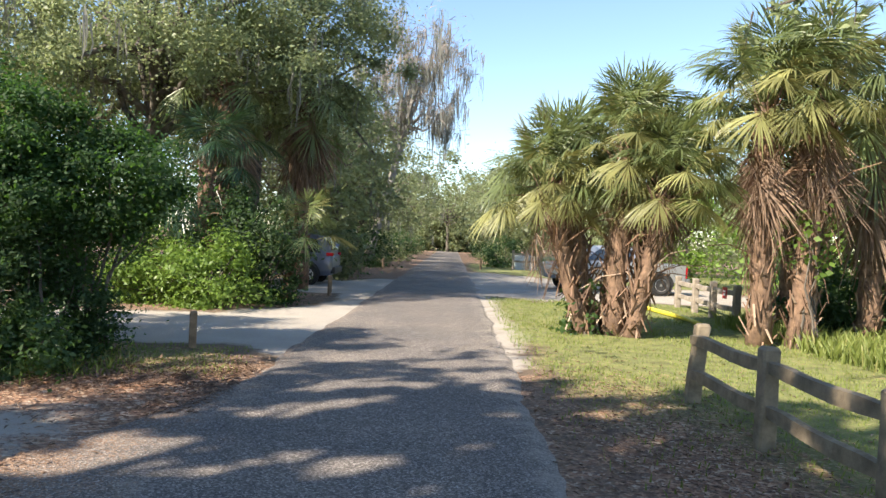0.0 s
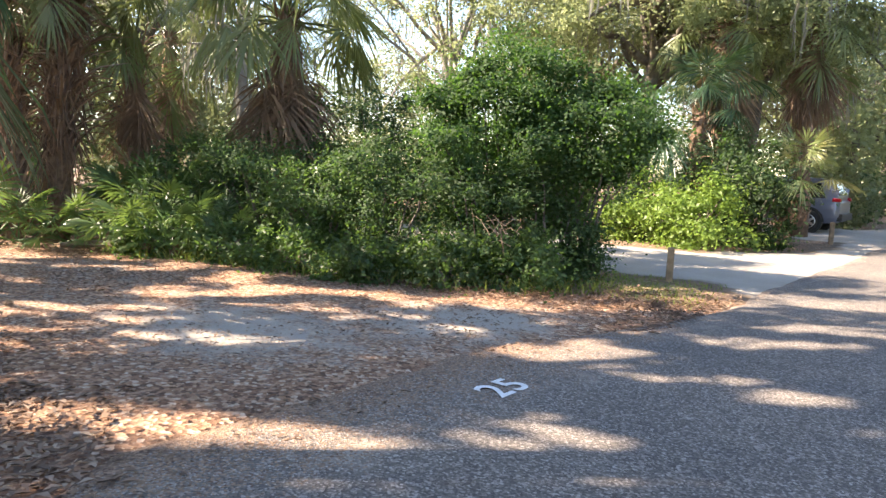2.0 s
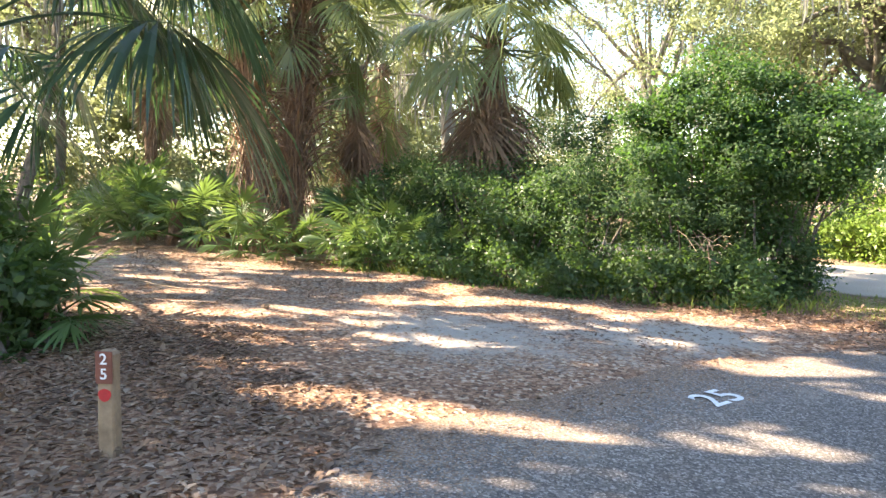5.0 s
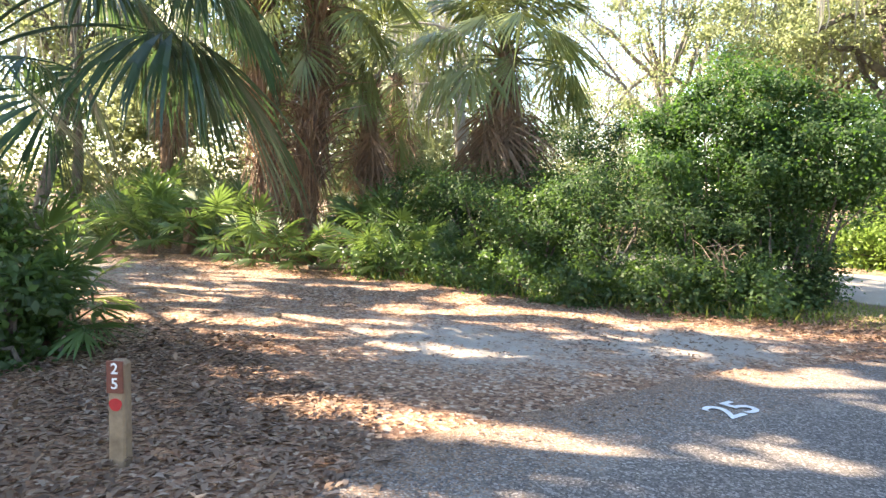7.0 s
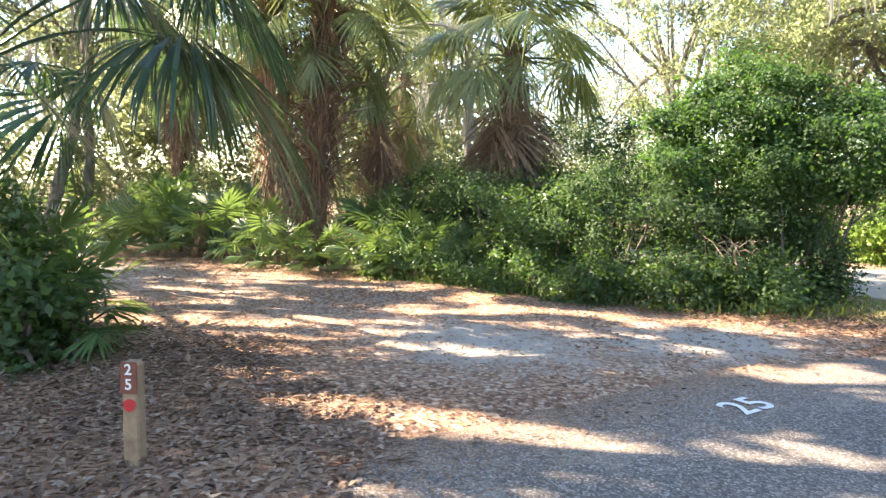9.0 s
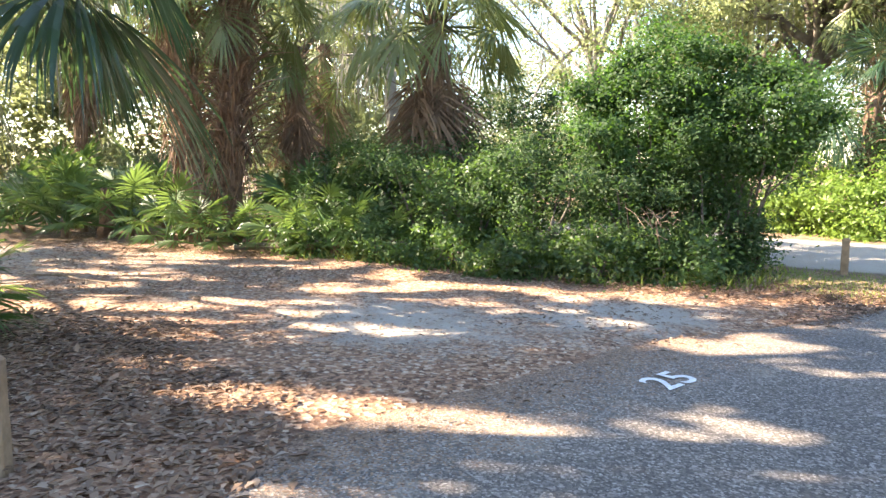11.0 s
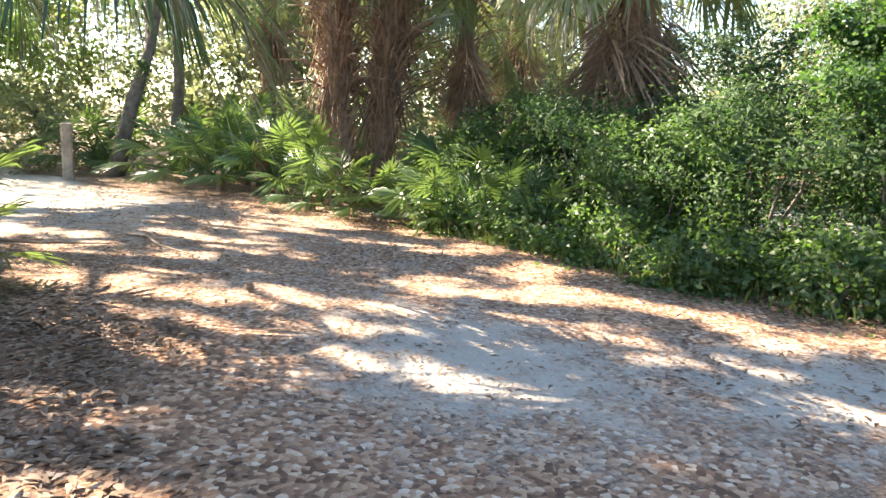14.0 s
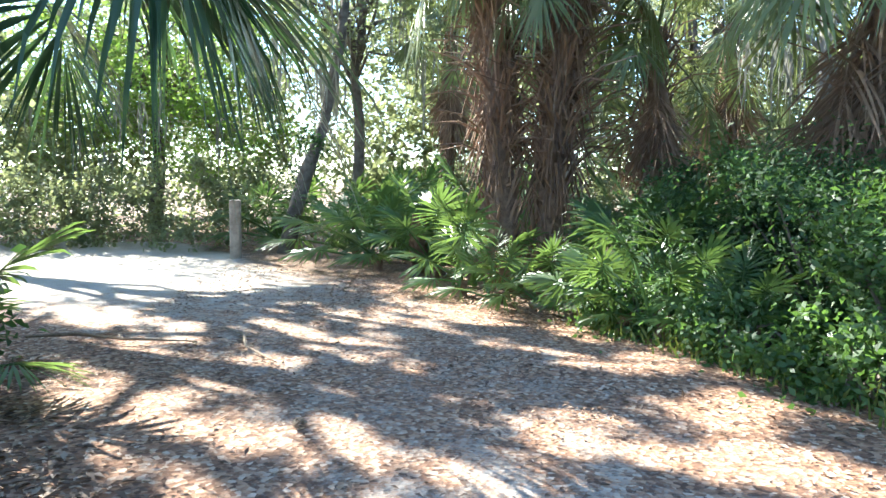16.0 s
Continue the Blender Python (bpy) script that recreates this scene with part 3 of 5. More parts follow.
RIGHT_DRIVE = [(0.9, 24), (3.0, 23.6), (5.2, 24.6), (12, 25.5), (12, 33), (6, 36), (3, 41), (0.9, 42)]
VERGE = [(0.9, 11), (1.45, 11.5), (1.75, 15), (1.65, 20), (1.9, 24.5), (0.9, 25)]
LAWN = [(1.5, 9), (2.2, 3), (12, 3), (30, 10), (30, 60), (1.2, 60), (1.3, 12)]
PATCH = [(-2.2, 9.9), (-4.6, 9.6), (-5.5, 11.6), (-2.7, 11.8)]
LITTER_A = [(-1.2, -8), (-12, -8), (-12, -2), (-8.5, 2.0), (-6.0, 3.4), (-3.5, 3.2), (-2.5, 2.9), (-1.7, 1.5)]


def wobble(x, y, s, amp):
    return amp * np.array([noise.noise(Vector((a * s, b * s, 3.1))) for a, b in zip(x, y)])


def bulge(y):
    """How far the asphalt spreads towards the campsite beside the road."""
    return 0.9 * np.clip(np.minimum((y - 1.6) / 1.4, (9.2 - y) / 2.6), 0, 1)


def make_ground():
    xs = np.concatenate([[-900, -300, -120, -70, -48, -36, -30], np.arange(-26, 16.01, 0.28), [18, 21, 25, 32, 45, 70, 120, 300, 900]])
    ys = np.concatenate([[-900, -300, -100, -50, -25, -15], np.arange(-9, 50, 0.28), [52, 56, 62, 70, 85, 110, 160, 300, 900]])
    gx, gy = (a.ravel() for a in np.meshgrid(xs, ys))
    w = wobble(gx, gy, 0.9, 0.45) + wobble(gx, gy, 2.6, 0.2)
    site, drive = poly_dist(gx, gy, SITE) + w, poly_dist(gx, gy, DRIVE) + w * 0.6
    right, verge = poly_dist(gx, gy, RIGHT_DRIVE) + w, poly_dist(gx, gy, VERGE) + w * 0.5
    lawn, patch, lit = poly_dist(gx, gy, LAWN) + w, poly_dist(gx, gy, PATCH) + w * 0.5, poly_dist(gx, gy, LITTER_A) + w
    sand = np.maximum.reduce([soft(site, 0.5) * 0.8, soft(drive, 0.3), soft(right, 0.4) * 0.8, soft(verge, 0.3) * 0.75])
    far = np.exp(-((gx + 18) ** 2 + (gy + 1) ** 2) / 30)
    bare = np.exp(-((gx + 4.9) ** 2 / 1.8 + (gy - 5.1) ** 2 / 1.2)) * 0.26 + np.exp(-((gx + 3.6) ** 2 / 1.2 + (gy - 7.2) ** 2 / 1.2)) * 0.28
    litter = np.where(site > 0, 0.66 - 0.09 * soft(-6.5 - gx, 0.8) + 0.12 * soft(0.8 - site, 0.5) - 0.4 * far - bare, 0.5)
    litter = np.maximum(litter, soft(lit, 0.35) * 0.95) - soft(drive, 0.3) * 0.5 - soft(right, 0.4) * 0.4 - soft(verge, 0.3) * 0.4
    near = np.exp(-((gx - 2.2) ** 2 / 1.2 + (gy - 6.5) ** 2 / 12)) * 0.2
    litter = np.where(lawn > 0, 0.4 + near, litter)
    grass = np.maximum(soft(lawn, 0.4) * (0.6 - near * 0.9), soft(patch, 0.3) * 0.6) - soft(right, 0.3)
    gz = np.where(np.abs(gx + 0.4) > 2.0, wobble(gx, gy, 0.5, 0.05) + wobble(gx, gy, 2.2, 0.018), 0.0)
    edge = np.clip(np.minimum(-2.05 - bulge(gy) - gx, 5.0), 0, 1) + np.clip(gx - 1.25, 0, 1)
    gz = gz * edge - 0.015 * (edge < 0.02)
    me = bpy.data.meshes.new("ground")
    nx, ny = len(xs), len(ys)
    faces = [(j * nx + i, j * nx + i + 1, (j + 1) * nx + i + 1, (j + 1) * nx + i) for j in range(ny - 1) for i in range(nx - 1)]
    me.from_pydata(np.stack([gx, gy, gz], 1).tolist(), [], faces)
    att = me.attributes.new("cover", "FLOAT_COLOR", "POINT")
    att.data.foreach_set("color", np.stack([sand, litter, grass, np.ones_like(gx)], 1).astype(np.float32).ravel())
    me.materials.append(GROUND)
    me.shade_smooth()
    tagged(new("ground", me), "sandy campground soil with leaf litter and thin grass", "ground", kind="structure")


def make_road():
    ys = np.concatenate([np.arange(-10, 40, 0.2), np.arange(40, 130, 1.5)])
    nx = 22
    jl = np.array([0.12 * noise.noise(Vector((0.5, y * 0.7, 0))) + 0.06 * noise.noise(Vector((1.5, y * 3.1, 0))) for y in ys])
    jr = np.array([0.10 * noise.noise(Vector((7.5, y * 0.8, 0))) + 0.06 * noise.noise(Vector((9.5, y * 3.3, 0))) for y in ys])
    left, right = -2.07 + jl - bulge(ys), 1.18 + jr
    u = np.linspace(0, 1, nx)
    gx = (left[:, None] + (right - left)[:, None] * u).ravel()
    gy = np.repeat(ys, nx)
    gz = 0.012 + 0.02 * np.sin(np.pi * np.tile(u, len(ys)))
    edge = (np.tile(u, len(ys)) == 0) | (np.tile(u, len(ys)) == 1)
    gz = np.where(edge, -0.03, gz)
    dl, dr = gx - (-2.2), 1.2 - gx
    dust = np.clip(0.66 - np.minimum(dl, dr) * 0.4, 0.4, 0.8)
    lit = np.clip(0.9 - (gx + 2.95) * 0.55, 0, 0.95) * (gy > 0.5) * (gy < 9.5)
    lit = np.maximum(lit, np.clip(0.5 - (gx + 2.05) * 0.5, 0, 0.5))
    lit = np.maximum(lit, np.clip(0.42 - dr * 0.9, 0, 0.4) * (gy < 14))
    dust = np.where(gx < -1.9, np.minimum(dust, 0.5), dust)
    me = bpy.data.meshes.new("road")
    n = len(ys)
    me.from_pydata(np.stack([gx, gy, gz], 1).tolist(), [], [(j * nx + i, j * nx + i + 1, (j + 1) * nx + i + 1, (j + 1) * nx + i) for j in range(n - 1) for i in range(nx - 1)])
    att = me.attributes.new("cover", "FLOAT_COLOR", "POINT")
    att.data.foreach_set("color", np.stack([dust, lit, 0 * dust, 0 * dust + 1], 1).astype(np.float32).ravel())
    me.materials.append(ASPHALT)
    me.shade_smooth()
    tagged(new("road", me), "worn grey asphalt lane with sandy edges", "road", kind="structure")


make_ground()
make_road()


def text_mesh(name, body, size, mat, extrude, offset=0.0, align="CENTER"):
    cu = bpy.data.curves.new("lettering", "FONT")
    cu.body, cu.size, cu.extrude, cu.offset, cu.align_x = body, size, extrude, offset, align
    cu.space_character = 1.08
    tmp = new("lettering", cu)
    bpy.context.view_layer.update()
    me = bpy.data.meshes.new_from_object(tmp)
    bpy.data.objects.remove(tmp)
    me.name = name
    me.materials.clear()
    me.materials.append(mat)
    return me


def painted_number():
    me = text_mesh("painted_number", "25", 0.37, WHITE, 0.001, 0.004)
    ob = new("painted_number", me)
    ob.matrix_basis = pose(-1.905, 5.415, 0.034, rz=90) @ Matrix.Diagonal((1.08, 1.05, 1, 1))
    tagged(ob, "white number 25 painted on the grey asphalt", "road marking")


painted_number()


# ---- posts and fences ----
def post_mesh(w, h, mat, cap=0.02, lean=0.0):
    b = Build()
    x = w / 2
    zs = [-0.15, h * 0.35, h * 0.7, h - cap, h]
    ring = []
    for i, z in enumerate(zs):
        k = x * (0.72 if i == 4 else 1.0) * (1 + 0.03 * math.sin(i * 2.3))
        c = 0.78
        for a, d in ((-1, -c), (-c, -1), (c, -1), (1, -c), (1, c), (c, 1), (-c, 1), (-1, c)):
            ring.append((a * k + lean * max(z, 0), d * k, z))
    faces = [(i * 8 + k, i * 8 + (k + 1) % 8, (i + 1) * 8 + (k + 1) % 8, (i + 1) * 8 + k) for i in range(4) for k in range(8)]
    b.add(ring, faces + [tuple(range(32, 40))])
    return b.mesh("post", mat)


def number_post():
    t = thing("site_marker_post", "short square wooden post with brown number board", "marker post", pose(-3.33, 1.55, 0, rz=51))
    part("post", post_mesh(0.094, 0.6, POST_WOOD), t)
    b = Build()
    b.box((0, -0.0525, 0.515), (0.094, 0.012, 0.18))
    board = part("number_board", b.mesh("number_board", BROWN_SIGN, bevel=0.003), t, "brown routed board")
    for s, z in (("2", 0.535), ("5", 0.452)):
        part("numeral", text_mesh("numeral", s, 0.085, WHITE, 0.001, 0.001), board, "", Matrix.Translation((0, -0.06, z)) @ Matrix.Rotation(radians(90), 4, "X"))
    b = Build()
    ring = [(0.036 * math.cos(a) * (1 + 0.08 * math.sin(3 * a)), -0.0505, 0.36 + 0.036 * math.sin(a)) for a in (k * math.pi / 10 for k in range(20))]
    b.add([(x, y - d, z) for d in (0, 0.003) for x, y, z in ring], [tuple(range(20, 40))] + [(k, (k + 1) % 20, 20 + (k + 1) % 20, 20 + k) for k in range(20)])
    part("red_dot", b.mesh("red_dot", RED), t, "round red sprayed dot")


number_post()
for px, py, h, w, m, lab in ((-3.29, 11.66, 0.52, 0.1, POST_WOOD, "short tan wooden post beside the sandy drive"),
                             (-3.09, 21.8, 0.55, 0.1, POST_WOOD, "short tan wooden post near the parked car"),
                             (-3.52, 31.4, 0.6, 0.11, GREY_WOOD, "short dark wooden post by the lane"),
                             (-3.3, 39.5, 0.6, 0.11, POST_WOOD, "short pale wooden post by the lane"),
                             (2.0, 46.0, 0.7, 0.11, POST_WOOD, "short wooden post on the verge"),
                             (-17.24, 2.0, 1.15, 0.2, GREY_WOOD, "thick grey wooden post at the clearing's edge")):
    t = thing("marker_post", lab, "marker post", pose(px, py, 0, rz=random.uniform(0, 40)))
    part("post", post_mesh(w, h, m), t)


def fence(points, heights, rails, label, mat, w=0.15, leans=None, rail_h=0.13):
    t = thing("rail_fence", label, "fence", pose(points[0][0], points[0][1], 0))
    ox, oy = points[0]
    for i, (x, y) in enumerate(points):
        ang = math.degrees(math.atan2(points[-1][1] - oy, points[-1][0] - ox))
        me = post_mesh(w, heights, mat, 0.03, leans[i] if leans else 0.0)
        part("post", me, t, "", Matrix.Translation((x - ox, y - oy, 0)) @ Matrix.Rotation(radians(0 if leans and leans[i] else ang), 4, "Z"))
    for i in range(len(points) - 1):
        a, c = Vector((points[i][0] - ox, points[i][1] - oy, 0)), Vector((points[i + 1][0] - ox, points[i + 1][1] - oy, 0))
        ln = (c - a).length + 0.06
        for z in rails:
            b = Build()
            xs = np.linspace(-ln / 2, ln / 2, 6)
            sec = []
            for k, xx in enumerate(xs):
                hh = rail_h / 2 * (0.75 if k in (0, 5) else 1 + 0.05 * math.sin(k * 2 + i))
                zz = 0.012 * math.sin(k * 1.4 + i)
                sec += [(xx, -0.035, zz - hh), (xx, 0.035, zz - hh), (xx, 0.04, zz + hh * 0.8), (xx, 0, zz + hh), (xx, -0.04, zz + hh * 0.8)]
            fs = [(k * 5 + j, k * 5 + (j + 1) % 5, k * 5 + 5 + (j + 1) % 5, k * 5 + 5 + j) for k in range(5) for j in range(5)]
            b.add(sec, fs + [(4, 3, 2, 1, 0), (25, 26, 27, 28, 29)])
            d = c - a
            part("rail", b.mesh("rail", mat), t, "", Matrix.Translation((a + c) / 2 + Vector((0, 0, z))) @ Matrix.Rotation(math.atan2(d.y, d.x), 4, "Z"))
    return t


fence([(2.97, 9.75), (3.03, 7.97), (3.05, 6.15), (3.07, 4.35), (3.09, 2.55), (3.1, 0.75)], 0.88, (0.32, 0.70), "weathered two-rail wooden fence on the grass", WOOD, leans=(0.1, 0, 0, 0, 0, 0))
far_fence = fence([(7.0, 23.5), (7.02, 22.0), (6.98, 20.5), (6.93, 18.8)], 0.95, (0.36, 0.74), "old two-rail wooden fence before the thicket", GREY_WOOD, 0.16)
b = Build()
b.box((-0.1, -4.0, 0.72), (0.02, 0.26, 0.28))
sign = part("sign", b.mesh("sign", RED, bevel=0.004), far_fence, "small red and white sign")
b = Build()
b.box((-0.113, -4.0, 0.76), (0.004, 0.16, 0.04))
b.box((-0.113, -4.0, 0.68), (0.004, 0.12, 0.06))
part("lettering", b.mesh("lettering", WHITE), sign)

t = thing("yellow_pipe", "bright yellow barrier pipe lying on the grass", "barrier", pose(5.8, 20.8, 0.0))
b = Build()
b.tube([(0.1 * math.sin(k * 0.7), -3.0 + k * 0.6, 0.07) for k in range(11)], [0.055] * 11, 10)
part("pipe", b.mesh("pipe", YELLOW, True), t)

# noticeboard enclosure and bin far down the lane
t = fence([(4.1, 47.9), (5.0, 48.3), (5.9, 48.6)], 1.25, (0.55, 1.0), "grey timber screen beside the lane", GREY_WOOD, 0.13)
for k in range(2):
    c = thing("utility_cabinet", "white metal utility cabinet behind a timber screen", "cabinet", pose(4.6 + 0.8 * k, 48.9 + 0.3 * k, 0), "utility cabinets")
    b = Build()
    b.box((0, 0, 0.5), (0.7, 0.4, 1.0))
    body = part("body", b.mesh("body", WHITE, bevel=0.02), c)
    b = Build()
    b.box((0, -0.208, 0.5), (0.58, 0.014, 0.8))
    part("door", b.mesh("door", WHITE, bevel=0.004), c)
t = thing("litter_bin", "dark green litter bin on the verge", "bin", pose(5.9, 44.5, 0))
b = Build()
b.tube([(0, 0, 0), (0, 0, 0.8)], [0.4, 0.46], 14)
part("bin_body", b.mesh("bin_body", GREEN_BIN), t)
b = Build()
b.tube([(0, 0, 0.8), (0, 0, 0.86), (0, 0, 1.02)], [0.5, 0.5, 0.2], 14)
part("lid", b.mesh("lid", GREEN_BIN), t)


# ---- vehicles ----
def loft(stations, name, mat):
    """A body from cross sections (x, half widths and heights from sill to roof); subdivided for round edges."""
    b = Build()
    n = len(stations[0][1])
    for x, sec in stations:
        for y, z in sec:
            b.v.append((x, y, z))
        for y, z in reversed(sec):
            b.v.append((x, -y, z))
    m = 2 * n
    for i in range(len(stations) - 1):
        for k in range(m):
            b.f.append((i * m + k, i * m + (k + 1) % m, (i + 1) * m + (k + 1) % m, (i + 1) * m + k))
    b.f.append(tuple(range(m))[::-1])
    b.f.append(tuple((len(stations) - 1) * m + k for k in range(m)))
    return b.mesh(name, mat, bevel=0.025)


def wheel(parent, x, y, r, side):
    b = Build()
    prof = [(0.62, -0.11), (0.95, -0.11), (1.0, -0.07), (1.0, 0.07), (0.95, 0.11), (0.62, 0.11)]
    n = 24
    for i in range(n):
        a = 2 * math.pi * i / n
        b.v.extend((r * q * math.cos(a), d, r * q * math.sin(a)) for q, d in prof)
    b.f = [(i * 6 + k, i * 6 + (k + 1) % 6, ((i + 1) % n) * 6 + (k + 1) % 6, ((i + 1) % n) * 6 + k) for i in range(n) for k in range(6)]
    w = part("wheel", b.mesh("tyre", RUBBER, True), parent, "", Matrix.Translation((x, y, r)))
    b = Build()
    for i in range(5):
        a = 2 * math.pi * i / 5
        b.box((0, 0, 0), (r * 0.62, 0.04, r * 0.2), Matrix.Rotation(a, 4, "Y") @ Matrix.Translation((r * 0.33, 0.07 * side, 0)))
    b.tube([(0, 0.05 * side, 0), (0, 0.1 * side, 0)], [r * 0.16, r * 0.13], 10)
    for i in range(n):
        a, c = 2 * math.pi * i / n, 2 * math.pi * (i + 1) / n
        b.add([(r * q * math.cos(t2), d * side, r * q * math.sin(t2)) for t2 in (a, c) for q, d in ((0.66, 0.09), (0.56, 0.1), (0.56, 0.02))], [(0, 3, 4, 1), (1, 4, 5, 2)])
    part("rim", b.mesh("rim", ALLOY), w, "bright alloy rim")
    b = Build()
    b.tube([(0, -0.04 * side, 0), (0, 0.0, 0)], [r * 0.6, r * 0.6], 20)
    part("brake_disc", b.mesh("brake_disc", BLACK), w)


def arches(parent, xs, half, r):
    for x in xs:
        for s in (-1, 1):
            b = Build()
            pts = [(x + (r + 0.07) * math.cos(a), s * half, r + (r + 0.07) * math.sin(a)) for a in (math.pi * k / 12 for k in range(13))]
            b.tube(pts, [0.035] * 13, 5)
            b.tube([(x, s * (half - 0.1), r), (x, s * (half + 0.006), r)], [r + 0.06, r + 0.06], 24)
            part("wheel_arch", b.mesh("wheel_arch", BLACK), parent)


def suv():
    t = thing("parked_car", "grey-blue compact suv parked beside the lane", "car", pose(-5.85, 26.4, 0, rz=180))
    def sec(w, s, z0, z1):
        return [(w * 0.9, z0), (w, z0 + 0.15), (w, z0 + (z1 - z0) * 0.6), (w * 0.95, z1)]
    st = [(-2.2, sec(0.8, 1, 0.42, 0.95)), (-2.1, sec(0.88, 1, 0.32, 1.02)), (-1.2, sec(0.92, 1, 0.28, 1.04)), (0.6, sec(0.92, 1, 0.28, 1.0)), (1.2, sec(0.91, 1, 0.28, 0.98)), (2.1, sec(0.85, 1, 0.3, 0.86)), (2.25, sec(0.75, 1, 0.4, 0.78))]
    body = part("body", loft(st, "body", BLUEGREY), t)
    def top(x, wb, wt, z1):
        return (x, [(wb, 0.98), (wb, 1.0), ((wb + wt) / 2, 1.3), (wt, z1)])
    part("cabin", loft([top(-2.12, 0.84, 0.74, 1.12), top(-1.85, 0.86, 0.66, 1.58), top(-1.2, 0.88, 0.66, 1.67), top(0.1, 0.88, 0.66, 1.66), top(0.5, 0.87, 0.68, 1.5), top(1.2, 0.84, 0.78, 1.03)], "cabin", BLUEGREY), t)
    for s in (-1, 1):
        for x0, x1, x2, x3 in ((-1.8, -1.25, -1.2, -1.62), (-1.15, -0.25, -0.25, -1.1), (-0.15, 0.85, 0.35, -0.15)):
            b = Build()
            b.add([(x, s * y, z) for x, z, y in ((x0, 1.06, 0.885), (x1, 1.06, 0.885), (x2, 1.5, 0.755), (x3, 1.5, 0.755))] + [(x, s * (y - 0.03), z) for x, z, y in ((x0, 1.06, 0.885), (x1, 1.06, 0.885), (x2, 1.5, 0.755), (x3, 1.5, 0.755))],
                  [(0, 1, 2, 3), (7, 6, 5, 4), (0, 4, 5, 1), (1, 5, 6, 2), (2, 6, 7, 3), (3, 7, 4, 0)])
            part("side_window", b.mesh("side_window", GLASS), t)
        b = Build()
        b.box((-2.1, s * 0.79, 1.02), (0.24, 0.16, 0.11))
        b.box((-2.04, s * 0.73, 1.16), (0.12, 0.07, 0.2))
        part("tail_light", b.mesh("tail_light", LAMP_RED, bevel=0.02), t, "red tail light")
    b = Build()
    b.box((-2.0, 0, 1.32), (0.04, 1.2, 0.4), Matrix.Translation((-2.02, 0, 1.3)) @ Matrix.Rotation(radians(28), 4, "Y") @ Matrix.Translation((1.97, 0, -1.3)))
    part("rear_window", b.mesh("rear_window", GLASS), t)
    b = Build()
    b.box((-2.2, 0, 0.5), (0.16, 1.6, 0.22))
    part("bumper", b.mesh("bumper", BLACK, bevel=0.03), t)
    b = Build()
    b.box((0.1, 0.93, 0.42), (2.2, 0.03, 0.14))
    b.box((0.1, -0.93, 0.42), (2.2, 0.03, 0.14))
    part("sill_trim", b.mesh("sill_trim", BLACK), t)
    arches(t, (-1.38, 1.3), 0.915, 0.34)
    for x in (-1.38, 1.3):
        for s in (-1, 1):
            wheel(t, x, s * 0.84, 0.34, s)


def pickup():
    t = thing("pickup_truck", "silver crew pickup truck parked on the drive", "pickup truck", pose(6.45, 29.9, 0, rz=180))
    def sec(w, z0, z1):
        return [(w * 0.92, z0), (w, z0 + 0.12), (w, z0 + (z1 - z0) * 0.65), (w * 0.97, z1)]
    part("cab_body", loft([(-0.72, sec(0.92, 0.45, 1.16)), (0.6, sec(0.93, 0.42, 1.14)), (1.3, sec(0.93, 0.42, 1.12)), (2.5, sec(0.9, 0.45, 1.05)), (2.75, sec(0.82, 0.5, 0.95))], "cab_body", SILVER), t)
    bed = Build()
    for s in (-1, 1):
        bed.box((-1.62, s * 0.88, 0.83), (1.74, 0.09, 0.68))
    bed.box((-1.62, 0, 0.6), (1.74, 1.7, 0.1))
    bed.box((-0.79, 0, 0.83), (0.06, 1.7, 0.66))
    part("cargo_bed", bed.mesh("cargo_bed", SILVER, bevel=0.012), t)
    b = Build()
    b.box((-2.5, 0, 0.84), (0.06, 1.72, 0.64))
    part("tailgate", b.mesh("tailgate", SILVER, bevel=0.012), t)
    def top(x, wb, wt, z1):
        return (x, [(wb, 1.1), (wb, 1.14), ((wb + wt) / 2, 1.4), (wt, z1)])
    part("cabin", loft([top(-0.72, 0.88, 0.76, 1.5), top(-0.6, 0.89, 0.7, 1.74), top(0.75, 0.89, 0.7, 1.76), top(1.5, 0.87, 0.8, 1.15)], "cabin", SILVER), t)
    for s in (-1, 1):
        for x0, x1, x2, x3 in ((-0.58, 0.1, 0.1, -0.5), (0.18, 1.25, 0.72, 0.18)):
            q = ((x0, 1.2, 0.9), (x1, 1.2, 0.9), (x2, 1.62, 0.785), (x3, 1.62, 0.785))
            b = Build()
            b.add([(x, s * y, z) for x, z, y in q] + [(x, s * (y - 0.03), z) for x, z, y in q], [(0, 1, 2, 3), (7, 6, 5, 4), (0, 4, 5, 1), (1, 5, 6, 2), (2, 6, 7, 3), (3, 7, 4, 0)])
            part("side_window", b.mesh("side_window", GLASS), t)
        b = Build()
        b.box((-2.52, s * 0.82, 0.88), (0.08, 0.16, 0.4))
        part("tail_light", b.mesh("tail_light", LAMP_RED, bevel=0.01), t, "red tail light")
        b = Build()
        b.box((0.32, s * 0.94, 1.02), (0.18, 0.03, 0.035))
        part("door_handle", b.mesh("door_handle", BLACK), t)
        b = Build()
        b.box((1.25, s * 1.0, 1.22), (0.1, 0.16, 0.16))
        part("wing_mirror", b.mesh("wing_mirror", BLACK, bevel=0.02), t)
    b = Build()
    b.box((-2.62, 0, 0.56), (0.16, 1.75, 0.18))
    part("rear_bumper", b.mesh("rear_bumper", ALLOY, bevel=0.03), t)
    arches(t, (-1.6, 1.75), 0.925, 0.38)
    for x in (-1.6, 1.75):
        for s in (-1, 1):
            wheel(t, x, s * 0.84, 0.38, s)


suv()
pickup()

